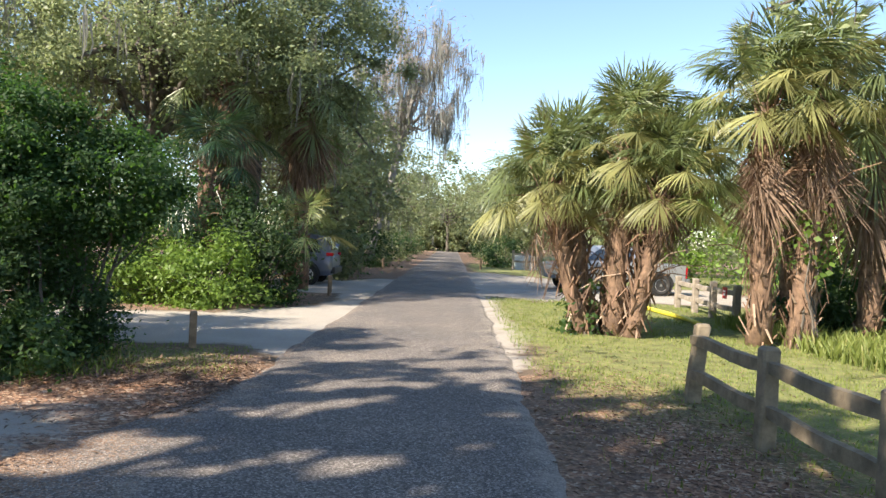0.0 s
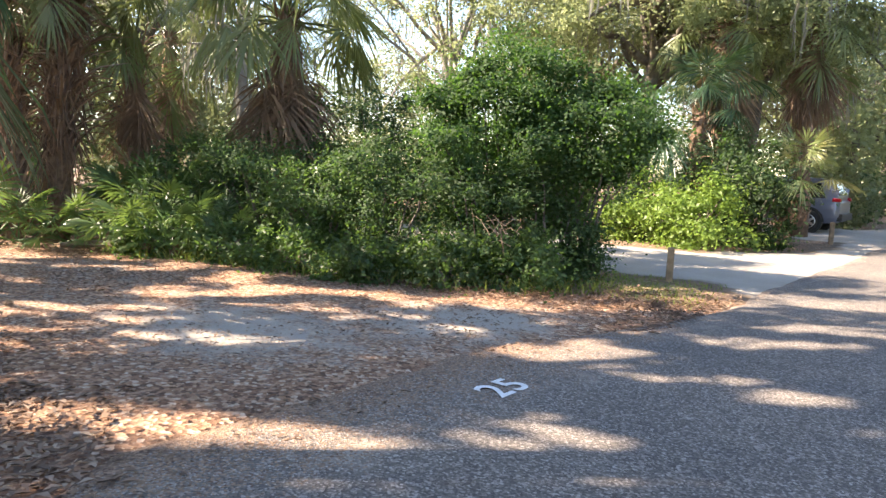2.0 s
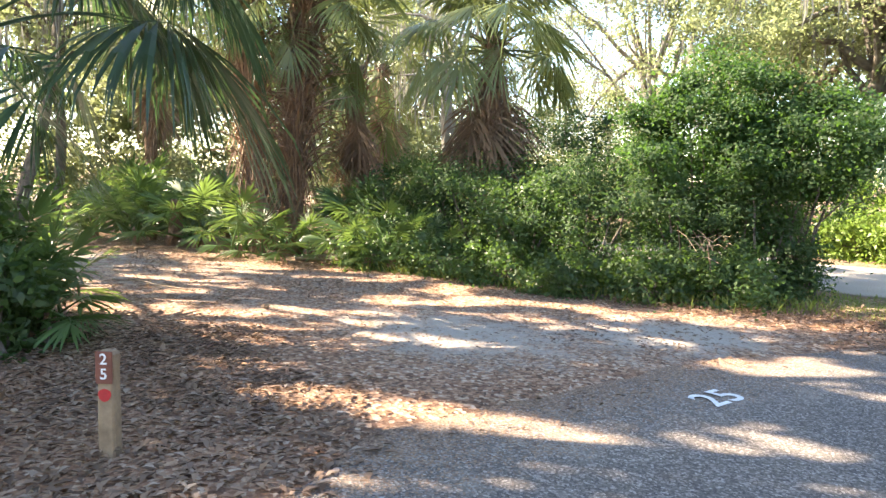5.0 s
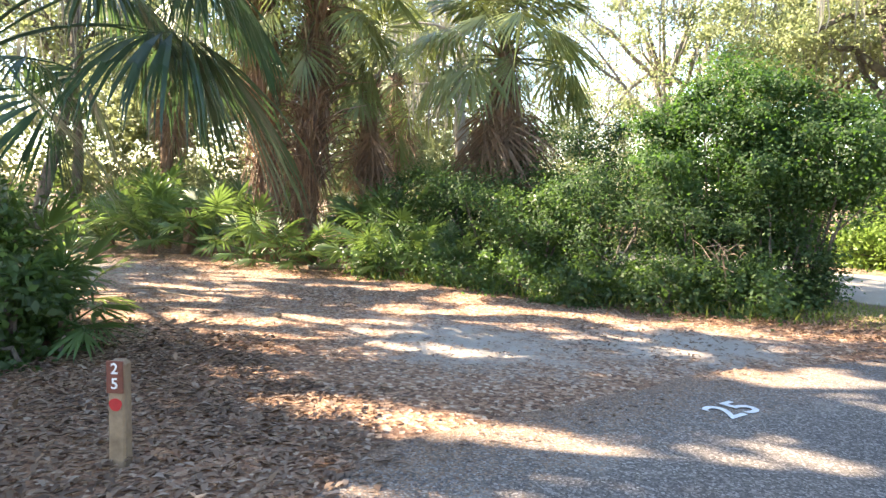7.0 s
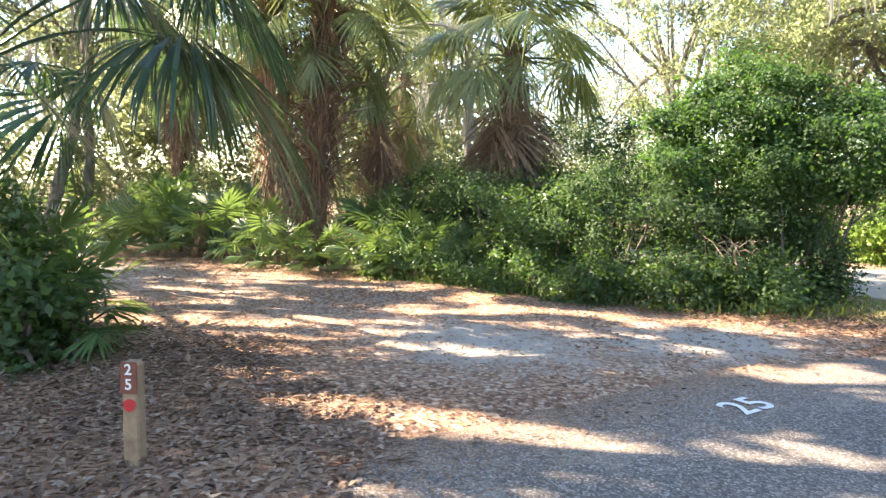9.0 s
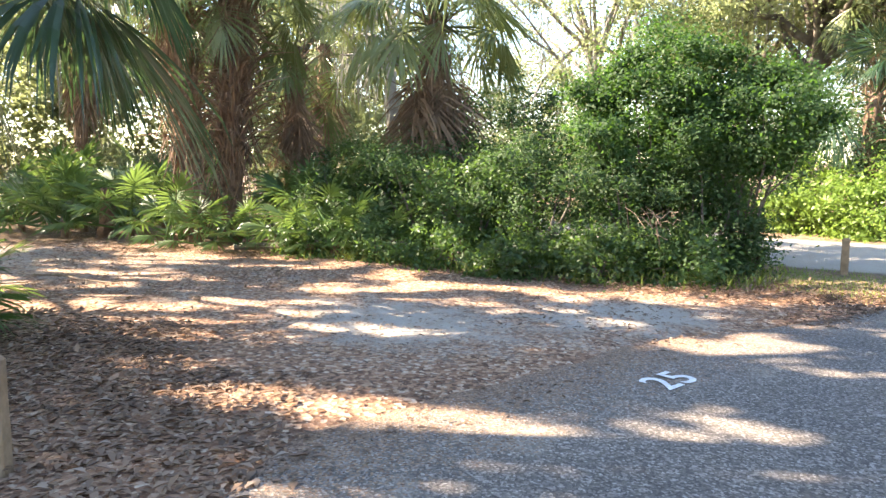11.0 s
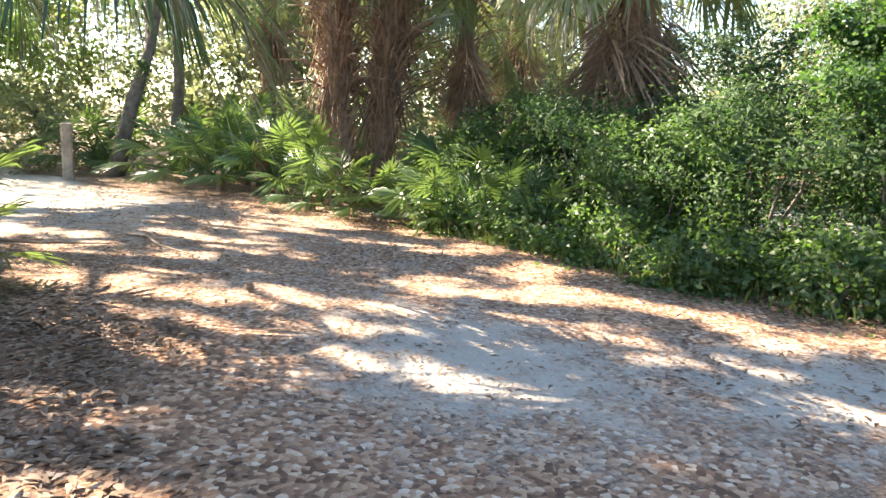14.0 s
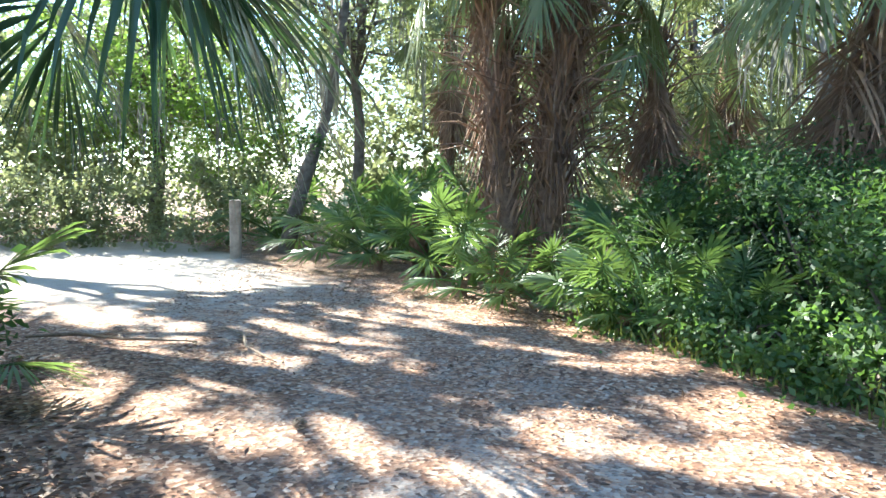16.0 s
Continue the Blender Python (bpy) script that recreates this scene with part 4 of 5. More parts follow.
# ---- palms by the lane ----
sabal_palm(2.85, 15.75, 2.75, 36, 5, 0.8, SUNNY, (-0.9, -0.1), 0.14, 130, 20, kmax=3, dead_scale=0.6, label="low sunlit yellowish cabbage palm leaning over the verge")
sabal_palm(3.65, 15.45, 2.9, 36, 5, 0.8, SUNNY, (0.5, -0.2), 0.15, 130, 20, kmax=3, dead_scale=0.6, label="low sunlit yellowish cabbage palm in the clump")
sabal_palm(3.05, 16.05, 3.1, 42, 10, 0.82, SUNNY, (-0.65, 0.1), 0.17, 120, 20, kmax=3, dead_scale=0.6, label="sunlit yellowish cabbage palm leaning from a shared clump")
sabal_palm(3.4, 15.75, 3.6, 44, 8, 0.82, SUNNY, (0.1, -0.1), 0.19, 150, 30, kmax=3, dead_scale=0.6, label="sunlit yellowish cabbage palm with bristling leaf bases")
sabal_palm(3.75, 15.9, 3.4, 42, 10, 0.82, SUNNY, (0.65, 0.2), 0.16, 120, 20, kmax=3, dead_scale=0.6, label="sunlit yellowish cabbage palm at the clump's edge")
sabal_palm(3.3, 16.4, 4.1, 36, 6, 0.85, GREEN, (0.7, 0.7), 0.15, 80, 10, kmax=3, label="taller green cabbage palm behind the clump")
sabal_palm(6.02, 15.3, 4.5, 46, 40, 0.95, SUNNY, (-0.1, 0.0), 0.18, 150, 50, kmax=3, dead_scale=0.85, label="tall cabbage palm with a long skirt of dead fronds")
sabal_palm(6.72, 15.2, 4.8, 46, 40, 0.95, SUNNY, (0.2, 0.0), 0.21, 150, 50, kmax=3, dead_scale=0.85, label="tall cabbage palm with dead fronds and climbing vine")
sabal_palm(8.5, 16.2, 4.5, 30, 26, 1.05, GREEN, (0.1, 0.0), 0.2, 120, 30, label="tall dark cabbage palm at the thicket's edge")
sabal_palm(7.6, 17.8, 4.8, 28, 16, 1.0, GREEN, (0.2, 0.0), 0.18, 90, 20, label="tall cabbage palm behind the others")
shrub(6.75, 15.05, (0.35, 0.3, 1.4), 22, 14, 0.12, BRIGHT, "light green vine climbing the palm trunk", 2.2, "climbing_vine", 0.8, "vine")
shrub(2.85, 15.7, (0.5, 0.4, 0.75), 14, 16, 0.14, HERB, "leafy weeds growing at the palm's foot", None, "weed", 0.5, "weed")

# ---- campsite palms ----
near_palm = sabal_palm(-8.3, 0.75, 2.7, 7, 3, 0.7, SHADY, (0.1, 0.15), 0.2, 90, 10, label="cabbage palm with shade-darkened fronds drooping over the campsite")
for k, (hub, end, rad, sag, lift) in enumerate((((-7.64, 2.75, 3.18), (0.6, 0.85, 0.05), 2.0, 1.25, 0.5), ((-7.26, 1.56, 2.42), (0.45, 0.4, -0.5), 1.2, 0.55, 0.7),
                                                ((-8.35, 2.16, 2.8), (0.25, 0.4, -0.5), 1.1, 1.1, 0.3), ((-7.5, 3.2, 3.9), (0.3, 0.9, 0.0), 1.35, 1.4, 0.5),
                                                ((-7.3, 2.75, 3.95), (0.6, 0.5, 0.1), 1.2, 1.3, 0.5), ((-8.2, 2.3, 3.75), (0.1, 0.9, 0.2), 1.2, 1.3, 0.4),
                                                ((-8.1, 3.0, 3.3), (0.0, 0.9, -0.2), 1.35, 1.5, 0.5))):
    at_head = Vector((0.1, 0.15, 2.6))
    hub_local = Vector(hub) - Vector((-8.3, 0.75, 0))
    part("frond", hanging_frond("frond", PALM_SHADED, at_head, hub_local, end, rad, 84, sag, 300 + k, 118, lift), near_palm)
sabal_palm(-12.75, 6.4, 5.7, 30, 9, 1.15, GREEN, (-0.6, -0.1), 0.2, 380, 420, dead_scale=0.6, label="stout cabbage palm with a bristling brown trunk")
sabal_palm(-12.5, 6.9, 5.2, 42, 18, 1.1, GREEN, (-0.15, 0.4), 0.18, 360, 460, dead_scale=0.6, label="stout cabbage palm leaning from its twin's foot")
sabal_palm(-13.3, 8.75, 3.7, 8, 26, 0.9, GREEN, (0.5, -0.2), 0.12, 120, 60, label="shaded cabbage palm with brown hanging fronds")
sabal_palm(-10.2, 10.1, 4.3, 46, 50, 1.15, GREEN, (0.1, -0.1), 0.18, 160, 90, kmax=3, label="cabbage palm rising from the thicket with dead skirt")
sabal_palm(-20.5, 6.5, 5.2, 26, 12, 1.0, GREEN, (0.0, 0.0), 0.18, 60, 10, label="cabbage palm at the back of the clearing")
sabal_palm(-16.5, 11.5, 4.6, 26, 14, 1.1, GREEN, (0.0, 0.0), 0.18, 60, 10, label="cabbage palm deep in the thicket")
# palms behind the sandy drive
sabal_palm(-5.9, 21.3, 5.7, 26, 26, 1.15, GREEN, (-0.1, 0.0), 0.24, 140, 60, label="cabbage palm with a reddish shaggy trunk under oaks")
sabal_palm(-4.3, 23.5, 6.0, 28, 26, 1.15, GREEN, (0.0, 0.0), 0.22, 110, 40, label="dark cabbage palm under the oak crown")
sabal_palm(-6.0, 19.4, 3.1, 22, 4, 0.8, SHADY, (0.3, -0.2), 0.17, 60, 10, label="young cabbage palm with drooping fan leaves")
sabal_palm(-3.85, 19.6, 1.6, 11, 0, 0.75, SUNNY, (0.4, 0.0), 0.13, 30, 0, kmax=2, label="small bright cabbage palm by the parked car")

# ---- vine mound, shrubs ----
t = shrub(-5.75, 10.75, (1.25, 1.25, 1.85), 100, 480, 0.056, VINE, "tall mound of dark green vine over a small tree", 1.75, "vine_mound", 0.7, "vine", 0.13)
t = shrub(-4.55, 11.3, (1.25, 1.2, 0.95), 70, 460, 0.056, VINE, "rounded green vine mound overhanging the drive", 2.1, "vine_mound", 0.7, "vine", 0.16)
for k, (x, y, rx, rz_) in enumerate(((-10.3, 8.3, 1.1, 1.35), (-9.0, 8.7, 1.2, 1.4), (-7.8, 8.9, 1.1, 1.3), (-6.7, 9.2, 1.1, 1.25), (-5.6, 9.6, 1.0, 1.2),
                                     (-9.6, 10.2, 1.3, 1.8), (-8.2, 10.4, 1.3, 2.1), (-4.7, 10.5, 0.8, 1.1), (-11.4, 9.2, 1.1, 1.4))):
    shrub(x, y, (rx, rx * 0.9, rz_), 40, 300, 0.066, (SHRUB, SHRUB, HERB)[k % 3], "dense green broadleaf shrub edging the campsite", None, "shrub", 0.42, tight=0.16, shell=0.45)
for k, (x, y) in enumerate(((-9.9, 7.5), (-8.6, 7.8), (-7.4, 8.0), (-6.3, 8.3), (-5.3, 8.8), (-4.5, 9.6))):
    shrub(x, y, (0.75, 0.55, 0.42), 46, 110, 0.066, HERB, "low leafy undergrowth at the thicket's foot", 0.18, "undergrowth", 0.55, "undergrowth", 0.22)
b = Build()
for k in range(14):
    a = Vector((-4.62, 9.1, 0.75)) + Vector((random.gauss(0, 0.12), random.gauss(0, 0.1), random.gauss(0, 0.1)))
    e = a + Vector((random.uniform(-0.4, 0.4), random.uniform(-0.25, 0.1), random.uniform(-0.1, 0.4)))
    b.tube([a, a.lerp(e, 0.5) + Vector((0, 0, 0.05)), e], [0.008, 0.006, 0.003], 4)
b.tube([(-4.6, 9.35, -0.02), (-4.62, 9.1, 0.8)], [0.02, 0.01], 5)
t = thing("dead_branch", "pale bare dead twigs in the thicket", "branch")
tagged(part("twig", b.mesh("twig", STICK), t), kind="stuff")

# saw palmettos
for x, y, n, s, z in ((-9.5, 7.35, 12, 0.95, 0.35), (-10.5, 7.7, 16, 1.2, 0.6), (-11.3, 7.9, 16, 1.3, 0.7), (-11.75, 6.15, 9, 0.75, 0.15), (-12.3, 5.75, 12, 1.1, 0.35), (-11.4, 6.7, 10, 0.8, 0.15),
                      (-14.2, 5.6, 16, 1.3, 0.5), (-15.3, 4.7, 16, 1.3, 0.5), (-16.2, 5.3, 18, 1.4, 0.6), (-17.2, 4.3, 16, 1.3, 0.5), (-18.2, 5.6, 18, 1.5, 0.6),
                      (-15.0, 6.6, 18, 1.5, 0.7), (-8.6, 7.75, 10, 0.8, 0.5), (-9.9, 7.1, 10, 0.9, 0.3), (-6.75, 1.75, 14, 0.95, 0.3), (-7.6, 1.5, 14, 1.1, 0.4), (-8.4, 0.7, 14, 1.2, 0.6), (-19.3, 2.6, 16, 1.3, 0.5), (-12.4, 8.3, 14, 1.3, 0.8)):
    palmetto(x, y, n, s, z=z * 0.4)
for x, y, r, h in ((-6.35, 1.35, 0.5, 0.6), (-6.95, 1.2, 0.6, 0.9), (-7.5, 1.1, 0.6, 1.0)):
    shrub(x, y, (r, r * 0.9, h), 40, 70, 0.09, HERB, "leafy shrub hanging over the leaf litter", None, "shrub", 0.6, tight=0.2)
shrub(-8.7, 0.6, (0.8, 0.8, 0.9), 50, 34, 0.13, SHRUB, "leafy shrub among palmettos", None, "shrub", 0.55, tight=0.18)
# brown leaning stump
t = thing("palm_stump", "reddish brown leaning palmetto stump", "stump", pose(-14.7, 5.35, 0))
b = Build()
b.tube([(-0.3, 0, -0.05), (0.0, 0, 0.3), (0.1, 0, 0.65), (0.12, 0, 1.0)], [0.17, 0.16, 0.14, 0.11], 9, 0.15)
part("stump", b.mesh("stump", PALM_BARK), t)
t = thing("fallen_log", "pale weathered log lying at the thicket's edge", "log", pose(-10.7, 6.85, 0.05, rz=35))
b = Build()
b.tube([(-0.7, 0, 0), (-0.3, 0.05, 0.03), (0.2, 0, 0.05), (0.6, -0.03, 0.02)], [0.035, 0.06, 0.055, 0.03], 8, 0.25)
part("log", b.mesh("log", STICK), t)

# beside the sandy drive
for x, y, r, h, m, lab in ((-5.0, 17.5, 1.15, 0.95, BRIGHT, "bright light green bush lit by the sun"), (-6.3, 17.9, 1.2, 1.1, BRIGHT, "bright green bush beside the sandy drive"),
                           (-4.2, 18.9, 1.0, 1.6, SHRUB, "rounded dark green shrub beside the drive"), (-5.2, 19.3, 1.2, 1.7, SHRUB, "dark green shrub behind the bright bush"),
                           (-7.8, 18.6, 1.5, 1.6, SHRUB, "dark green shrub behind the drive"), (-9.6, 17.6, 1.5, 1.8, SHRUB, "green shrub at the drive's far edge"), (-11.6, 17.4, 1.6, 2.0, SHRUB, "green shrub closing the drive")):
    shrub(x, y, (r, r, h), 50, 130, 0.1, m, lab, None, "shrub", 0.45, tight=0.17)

# ---- oaks ----
shrub(-5.1, 20.5, (0.9, 0.9, 1.6), 50, 120, 0.1, SHRUB, "dark green shrub under the palms", None, "shrub", 0.45, tight=0.17)
oak(-8.5, 21.5, 11.5, (4.4, 4.2, 4.2), 150, 430, 0.105, OAK, 0.38, (0.6, 0.3), -0.5, 45, 1.4, tight=0.1, shell=0.8, label="large live oak hung with grey moss")
oak(-6.6, 25.5, 11.5, (4.0, 4.0, 4.4), 130, 400, 0.11, OAK, 0.34, (0.8, -0.6), -0.6, 40, 1.4, tight=0.1, shell=0.8, label="live oak leaning toward the lane")
oak(-14.5, 20.5, 10.0, (4.6, 4.2, 4.2), 90, 360, 0.11, OAK, 0.24, (0.0, 0.0), -0.9, 110, 1.3, bark=PALE_BARK, tight=0.1, shell=0.8, label="broad live oak behind the thicket")
oak(-13.0, 27.0, 13.0, (5.0, 5.0, 5.5), 110, 90, 0.24, OAK_FAR, 0.35, tight=0.14, label="tall oak in the woods")
oak(-22.0, 13.5, 9.0, (4.5, 4.2, 3.8), 120, 120, 0.2, OAK_FAR, 0.3, (0, 0), -0.9, 60, 1.8, tight=0.13, label="mossy oak behind the palms")
oak(-21.5, 4.2, 11.0, (3.6, 3.6, 3.6), 110, 130, 0.13, OAK, 0.17, (0.2, 0.2), -0.9, 70, 2.2, tight=0.13, label="slender oak trailing long grey moss", name="oak_tree")
# glow of the backlit crown put into its brighter leaf colour
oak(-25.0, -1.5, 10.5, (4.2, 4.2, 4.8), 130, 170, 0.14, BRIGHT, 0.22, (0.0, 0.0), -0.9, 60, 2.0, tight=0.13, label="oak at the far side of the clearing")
oak(-29.0, 9.0, 12.0, (5.0, 5.0, 5.5), 110, 80, 0.24, OAK_FAR, 0.3, tight=0.13, label="oak in the woods behind the clearing")
# leaning dark trunk
t = thing("leaning_trunk", "dark vine-clad trunk leaning at the clearing's edge", "tree", pose(-18.4, 2.95, 0))
b = Build()
b.tube([(-0.1, -0.15, -0.1), (0.0, 0.05, 0.8), (-0.2, 0.3, 1.7), (-0.6, 0.65, 2.7), (-1.0, 1.0, 4.5), (-1.4, 1.2, 6.5)], [0.2, 0.17, 0.15, 0.13, 0.11, 0.08], 8, 0.1)
part("trunk", b.mesh("trunk", BARK, True), t)
pts, _ = clump_points((-0.2, 0.3, 1.6), (0.3, 0.4, 1.5), 24, 14, 0.18)
part("foliage", leaf_mesh("foliage", pts, 0.12, SHRUB), t)
# unseen oaks, added so that their cut crowns shade the lane and the campsite
for x, y, lean, r, n, lab in ((-9.6, -0.5, (-1.4, -0.7), 4.6, 100, "unseen high live oak added to shade the lane and campsite"), (-15.6, -6.4, (-1.6, 3.6), 4.2, 80, "unseen live oak added to shade the campsite"),
                              (-13.6, -9.4, (-0.6, 1.6), 4.4, 100, "unseen live oak behind the campsite, added for its shade"), (-7.0, -8.0, (-0.6, 1.6), 4.6, 90, "unseen live oak behind the start of the walk, added for its shade"),
                              (-19.5, -7.5, (-1.5, 3.8), 3.8, 46, "unseen live oak beyond the clearing, added for its shade"), (-9.5, -3.0, (2.4, 3.2), 4.0, 64, "unseen live oak added to shade the lane"),
                              (-12.0, -13.0, (0.4, 0.8), 4.5, 60, "unseen live oak in the woods behind the campsite, added for its shade")):
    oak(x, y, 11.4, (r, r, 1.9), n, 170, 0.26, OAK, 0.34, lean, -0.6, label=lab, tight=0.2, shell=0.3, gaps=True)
# oak whose twigs hang into the top of the view
t = oak(8.2, 6.2, 8.5, (3.4, 3.4, 2.2), 60, 60, 0.16, OAK, 0.3, (0, 0), -0.5, label="live oak with a branch reaching over the fence", tight=0.15)
b = Build()
b.tube(bend((0, 0, 5.2), (-4.5, 3.9, 4.5), 0.2, 6, 0.1), [0.09, 0.08, 0.06, 0.05, 0.035, 0.025, 0.012], 6)
pts = []
for k in range(20):
    a = Vector((-2.2, 2.4, 4.9)).lerp(Vector((-4.6, 4.0, 4.5)), k / 19)
    e = a + Vector((random.uniform(-0.3, 0.3), random.uniform(-0.3, 0.3), random.uniform(-0.45, 0.1)))
    b.tube([a, a.lerp(e, 0.5), e], [0.012, 0.009, 0.004], 4)
    pts += [a.lerp(e, random.uniform(0.3, 1.1)) + Vector((random.gauss(0, 0.05), random.gauss(0, 0.05), random.gauss(0, 0.05))) for _ in range(16)]
part("branch", b.mesh("branch", BARK), t)
part("branch_leaves", leaf_mesh("branch_leaves", np.array([tuple(p) for p in pts]), 0.12, OAK), t)

# ---- woods down the lane ----
# pale tree trailing moss
oak(-4.6, 43.0, 14.0, (3.2, 2.6, 3.6), 90, 40, 0.5, BARE, 0.28, (2.4, 0), -0.9, 420, 1.5, "half-bare tree trailing curtains of grey moss", 4, PALE_BARK, 0.14, shell=0.7)
for x, y, h, r, m in ((-6.5, 31.5, 9.5, 3.2, OAK), (-5.6, 36.5, 9.0, 2.8, OAK_FAR), (-7.5, 42, 11, 3.6, OAK_FAR), (-6.0, 50, 9.5, 3.4, OAK_FAR), (-6.5, 60, 11, 4.0, OAK_FAR), (-6, 72, 11, 4.2, OAK_FAR), (-5.5, 86, 11, 4.4, OAK_FAR)):
    oak(x, y, h, (r, r, h * 0.45), 90, 50, 0.26, m, 0.25, (0.3, 0), -0.95, 25, 1.8, "oak lining the shaded lane", tight=0.14)
for x, y, h, r in ((6.5, 56, 8.5, 3.2), (5.0, 66, 8.5, 3.2), (5.5, 78, 10, 4.0), (9.5, 62, 9.5, 4.0), (13, 52, 9.0, 4.0), (4.6, 92, 11, 4.2), (10, 84, 12, 5.0), (-0.5, 108, 11, 5.0), (7, 108, 13, 6)):
    oak(x, y, h, (r, r, h * 0.47), 90, 50, 0.3, OAK_FAR, 0.25, (-0.2, 0), -0.98, 10, 1.8, "oak on the far side of the lane", tight=0.14)
for x, y, h, r in ((11.5, 37, 5.5, 2.4), (14.5, 33, 7, 3.0), (11.0, 24.0, 4.0, 2.0), (13.5, 21.5, 6.5, 2.8), (17, 26, 8.5, 3.6), (11.5, 18.0, 5.5, 2.2), (15, 15.5, 7.5, 3.0), (19, 19, 9, 3.6), (12.5, 13.0, 5.0, 2.0), (9.5, 44, 6.0, 2.6)):
    oak(x, y, h, (r, r, h * 0.5), 90, 46, 0.2, BRIGHT if h < 5.8 else OAK, 0.14, (0, 0), -0.98, 0, 1, "leafy young oak in the thicket", tight=0.15)
for k in range(16):
    y = 30 + k * 4.2
    shrub(-4.6 - 0.8 * (k % 3), y, (1.5, 1.7, 1.5), 45, 30, 0.22, SHRUB if k % 2 else OAK_FAR, "dark green shrub along the lane", None, "shrub", 0.45, tight=0.2)
for k in range(12):
    y = 52 + k * 4.5
    shrub(3.8 + 0.9 * (k % 3), y, (1.4, 1.6, 1.3), 40, 28, 0.24, OAK_FAR if k % 2 else SHRUB, "green shrub along the lane's edge", None, "shrub", 0.45, tight=0.2)
for x, y, r in ((9.9, 19.5, 1.4), (10.4, 22.5, 1.3), (10.3, 17.0, 1.2), (9.8, 15.0, 1.0), (7.9, 17.2, 0.7)):
    shrub(x, y, (r, r, r * 0.9), 60, 40, 0.15, SHRUB, "green shrub behind the wooden fence", None, "shrub", 0.45, tight=0.18)
# far woods ring
def woods(name, spots, label, size=0.22, dense=(70, 110)):
    allp = []
    for x, y, r, h in spots:
        p, _ = clump_points((x, y, h * 0.5), (r, r, h * 0.55), dense[0], dense[1], 0.17, -0.95)
        allp.append(p)
    ob = new(name, leaf_mesh(name, np.concatenate(allp), size, OAK_FAR, 0.6))
    tagged(ob, label, "woods", kind="stuff")


woods("far_woods", [(-34 + 3 * math.sin(k * 1.7), -16 + 4.4 * k, 4.0, 10 + 2 * math.sin(k)) for k in range(14)] + [(-26.5 + 1.5 * math.sin(k * 2.3), -7 + 3.4 * k, 2.4, 5.5 + 1.5 * math.sin(k * 1.3)) for k in range(9) if k != 3] +
      [(-26 + 3.2 * k, 40 + 3 * math.sin(k * 2), 3.6, 11) for k in range(6)], "dense woods closing the view behind the campsite", 0.22, (60, 80))
woods("far_woods", [(22 + 4 * math.sin(k * 1.3), 6 + 5 * k, 4.0, 10 + 2 * math.sin(k)) for k in range(14)], "dense woods behind the wooden fence")
woods("far_woods", [(-24 + 4.5 * k, 118 + 5 * (k % 2), 4.5, 11 + 2 * (k % 3)) for k in range(14)] + [(-6 + 3 * k, 112, 3, 7) for k in range(5)], "dense woods at the end of the lane", 0.55, (60, 60))
woods("undergrowth", [(-17.5 - 1.3 * k + random.uniform(-0.5, 0.5), 8.0 + 2.2 * math.sin(k * 1.9), 1.4, 2.0) for k in range(8)] +
      [(-20.5 + random.uniform(-1, 1), -8 + 1.7 * k, 1.3, 1.8) for k in range(7)] + [(-10 - 1.6 * k, 13.5 - 1.5 * (k % 2) + 3.5 * (k > 3), 1.2, 2.2) for k in range(7)], "tangled green undergrowth under the trees", 0.12, (40, 60))

# made-up tree with hanging moss, standing in for pale haze over the campsite thicket
t = thing("hanging_moss", "long grey moss curtains on a bare pale tree, standing in for haze", "tree", pose(-14.6, 12.3, 0))
b = Build()
b.tube(bend((0, 0, -0.1), (0.3, -0.2, 7.5), 0, 7, 0.1), [0.2, 0.19, 0.17, 0.15, 0.13, 0.11, 0.08, 0.05], 8)
hang = []
for k in range(14):
    a, z = k * 2.4, 3.0 + 0.32 * k
    e = Vector((math.cos(a) * 1.8, math.sin(a) * 1.6, z + 0.4))
    limb = Build()
    limb.tube(bend((0.1, 0, z), e, 0.3, 4, 0.1), [0.06, 0.05, 0.04, 0.03, 0.015], 5)
    part("limb", limb.mesh("limb", PALE_BARK, True), t)
    hang += [Vector((0.1, 0, z)).lerp(e, f) for f in (0.35, 0.6, 0.8, 1.0)]
part("trunk", b.mesh("trunk", PALE_BARK, True), t)
tagged(part("spanish_moss", moss_strands(hang, 1.3, 0.03, 9).mesh("spanish_moss", MOSS), t, "grey hanging moss"), kind="stuff")

# ---- litter, grass ----
def scatter_leaves(name, n, region, size, label, z=0.012, keep=None, mat=LITTER):
    p = np.column_stack([rng.uniform(region[0], region[1], n), rng.uniform(region[2], region[3], n), np.full(n, z)])
    if keep is not None:
        p = p[keep(p[:, 0], p[:, 1]) > rng.uniform(size=n)]
    p = p[(np.abs(p[:, 0] + 2.03) > 0.3) | (np.abs(p[:, 1] - 5.42) > 0.35)]
    p[:, 2] = 0.02 + 0.03 * rng.uniform(size=len(p)) ** 2
    me = leaf_mesh(name, p, size, mat, 0.42, 0.95, 0.4, 0.12)
    tagged(new(name, me), label, "leaf litter", kind="stuff")


scatter_leaves("leaf_litter", 26000, (-9, -1.4, -3.5, 3.6), 0.075, "thick layer of brown fallen oak leaves", keep=lambda x, y: soft(poly_dist(x, y, LITTER_A) - 0.1 + 0.3 * np.sin(x * 3) * np.sin(y * 2.3), 0.3))
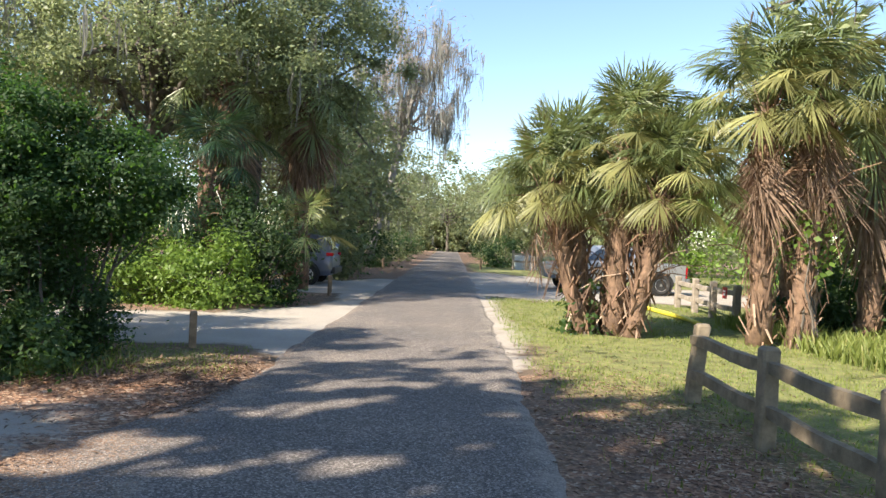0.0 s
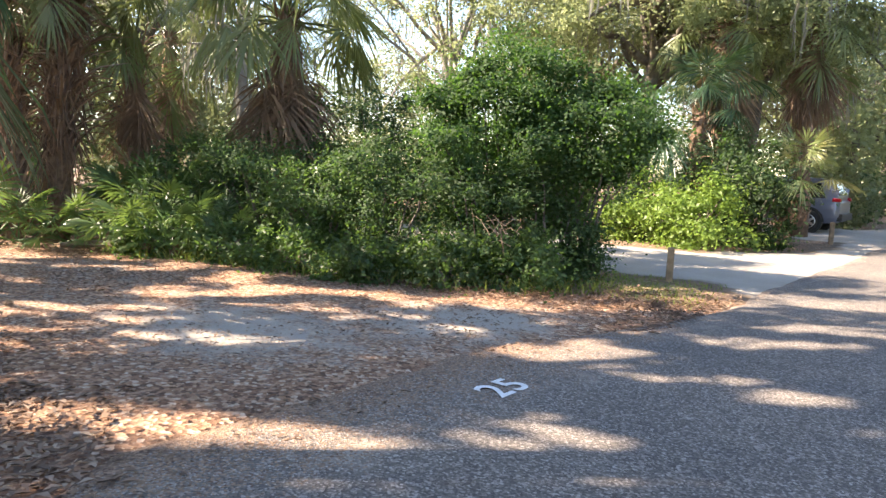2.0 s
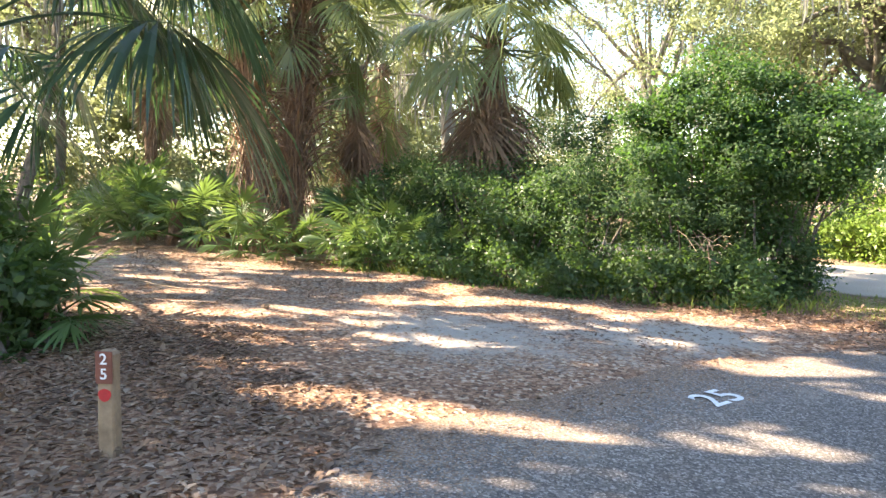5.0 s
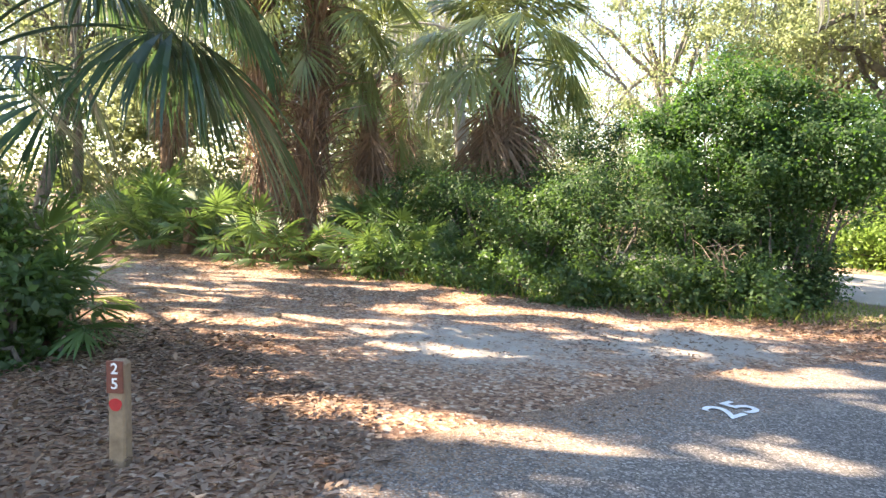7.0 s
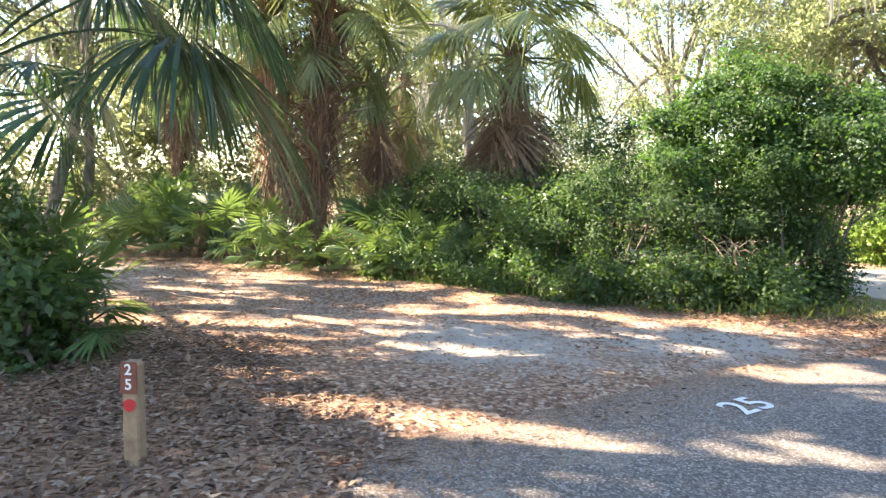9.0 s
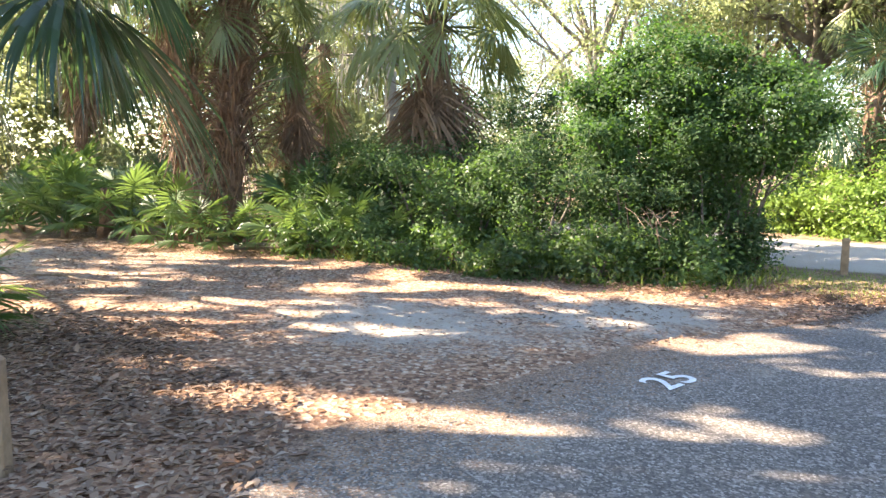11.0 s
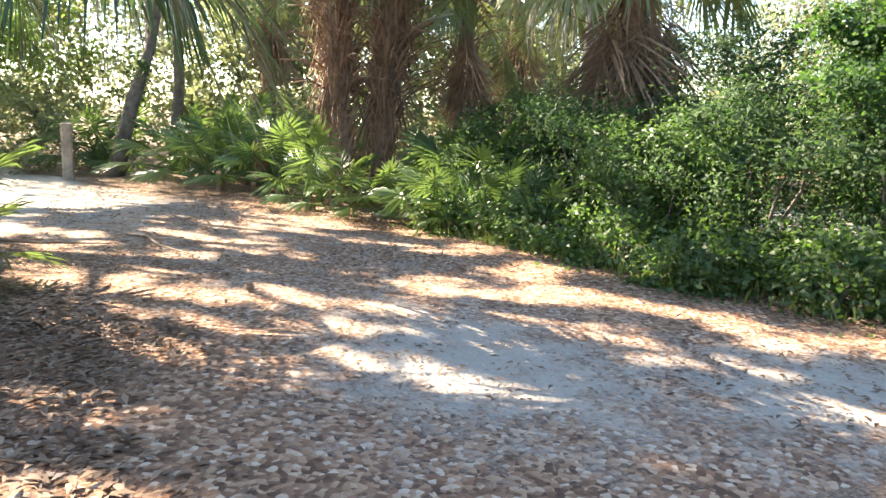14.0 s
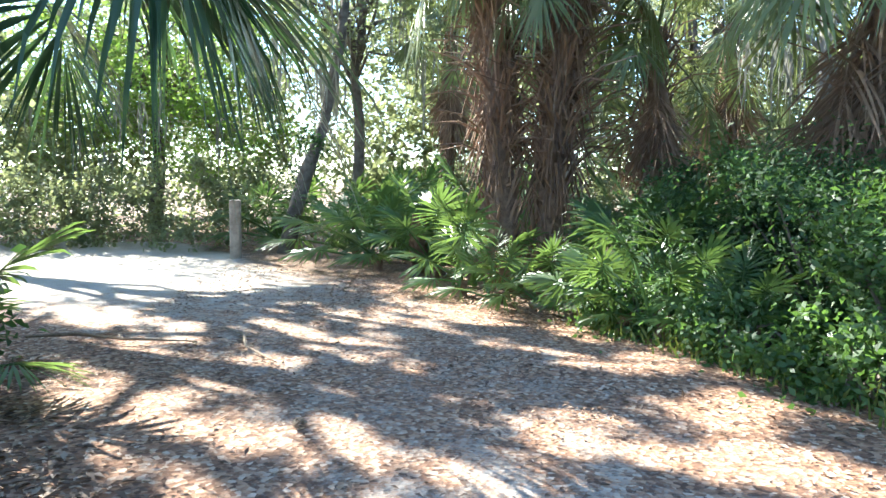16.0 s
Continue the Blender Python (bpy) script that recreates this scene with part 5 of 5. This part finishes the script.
scatter_leaves("leaf_litter", 22000, (-16, -2.2, 2, 9.5), 0.05, "brown fallen leaves strewn over pale sand",
               keep=lambda x, y: soft(poly_dist(x, y, SITE), 0.6) * np.clip(0.55 + 0.5 * np.sin(x * 1.3 + y) * np.sin(y * 1.7 - x * 0.6) - 0.5 * np.exp(-((x + 4.9) ** 2 / 1.8 + (y - 5.1) ** 2 / 1.2)), 0.05, 1))
scatter_leaves("leaf_litter", 9000, (1.1, 4.6, 3, 14), 0.06, "brown leaves scattered over thin grass", keep=lambda x, y: np.exp(-((x - 2.2) ** 2 / 1.6 + (y - 6.5) ** 2 / 16)))
scatter_leaves("leaf_litter", 9000, (-6, -2.0, 8, 11.8), 0.06, "brown leaves banked at the thicket's edge", keep=lambda x, y: soft(0.7 - np.abs(poly_dist(x, y, SITE) + 0.2), 0.4))


def grass_blades(name, n, region, keep, h, label):
    x, y = rng.uniform(region[0], region[1], n), rng.uniform(region[2], region[3], n)
    k = keep(x, y) > rng.uniform(size=n)
    x, y = x[k], y[k]
    n = len(x)
    a, hh, ln = rng.uniform(0, 6.28, n), h * rng.uniform(0.4, 1.3, n), rng.uniform(0.1, 0.7, n)
    w = 0.006 + 0.05 * h * rng.uniform(0.3, 1, n)
    v = np.empty((n, 4, 3))
    dx, dy = np.cos(a) * w, np.sin(a) * w
    lx, ly = -np.sin(a) * hh * ln, np.cos(a) * hh * ln
    v[:, 0] = np.stack([x - dx, y - dy, 0 * x - 0.01], 1)
    v[:, 1] = np.stack([x + dx, y + dy, 0 * x - 0.01], 1)
    v[:, 2] = np.stack([x + dx * 0.7 + lx * 0.4, y + dy * 0.7 + ly * 0.4, hh * 0.6], 1)
    v[:, 3] = np.stack([x + lx, y + ly, hh], 1)
    me = bpy.data.meshes.new(name)
    me.from_pydata(v.reshape(-1, 3).tolist(), [], [(4 * i, 4 * i + 1, 4 * i + 2, 4 * i + 3) for i in range(n)])
    me.materials.append(GRASS)
    tagged(new(name, me), label, "grass", kind="stuff")


grass_blades("grass", 24000, (1.3, 7.5, 5, 24), lambda x, y: soft(poly_dist(x, y, LAWN), 0.3) * np.clip(1 - 0.75 * np.exp(-((x - 2.2) ** 2 / 1.5 + (y - 6.5) ** 2 / 12)), 0, 1), 0.05, "short sunlit green grass beside the lane")
grass_blades("grass", 9000, (6.5, 11, 10, 19), lambda x, y: 0.9 + 0 * x, 0.32, "tall green grass before the thicket")
grass_blades("grass", 3500, (-5.5, -2.2, 9.2, 12.2), lambda x, y: soft(poly_dist(x, y, PATCH), 0.3), 0.06, "thin grass patch around the marker post")
grass_blades("grass", 5000, (-11, -3.5, 6.8, 10.6), lambda x, y: soft(0.45 - np.abs(poly_dist(x, y, SITE) + 0.35), 0.2), 0.16, "green grass along the thicket's edge")

# twigs and a cone on the sand
t = thing("fallen_twig", "thin brown twig lying on the sand", "twig", pose(-9.3, 3.4, 0.03, rz=20))
b = Build()
b.tube([(-0.9, 0, 0), (-0.4, 0.08, 0.03), (0.1, 0.0, 0.02), (0.7, 0.12, 0.0)], [0.014, 0.018, 0.013, 0.006], 5)
b.tube([(-0.3, 0.06, 0.02), (-0.1, 0.3, 0.03)], [0.01, 0.005], 4)
part("twig", b.mesh("twig", STICK), t)
copy_thing(t, pose(-9.6, 2.2, 0.03, rz=75))
copy_thing(t, pose(-5.6, 1.0, 0.05, rz=150))
t = thing("pine_cone", "small dark cone lying on the sand", "cone", pose(-7.09, 4.08, 0.03))
b = Build()
for k in range(40):
    a, z = k * 2.4, 0.06 * k / 40
    r = 0.035 * math.sin(math.pi * (0.15 + 0.8 * k / 40))
    b.box((r, 0, z - 0.02), (0.022, 0.016, 0.006), Matrix.Rotation(a, 4, "Z"))
part("cone", b.mesh("cone", STICK), t)
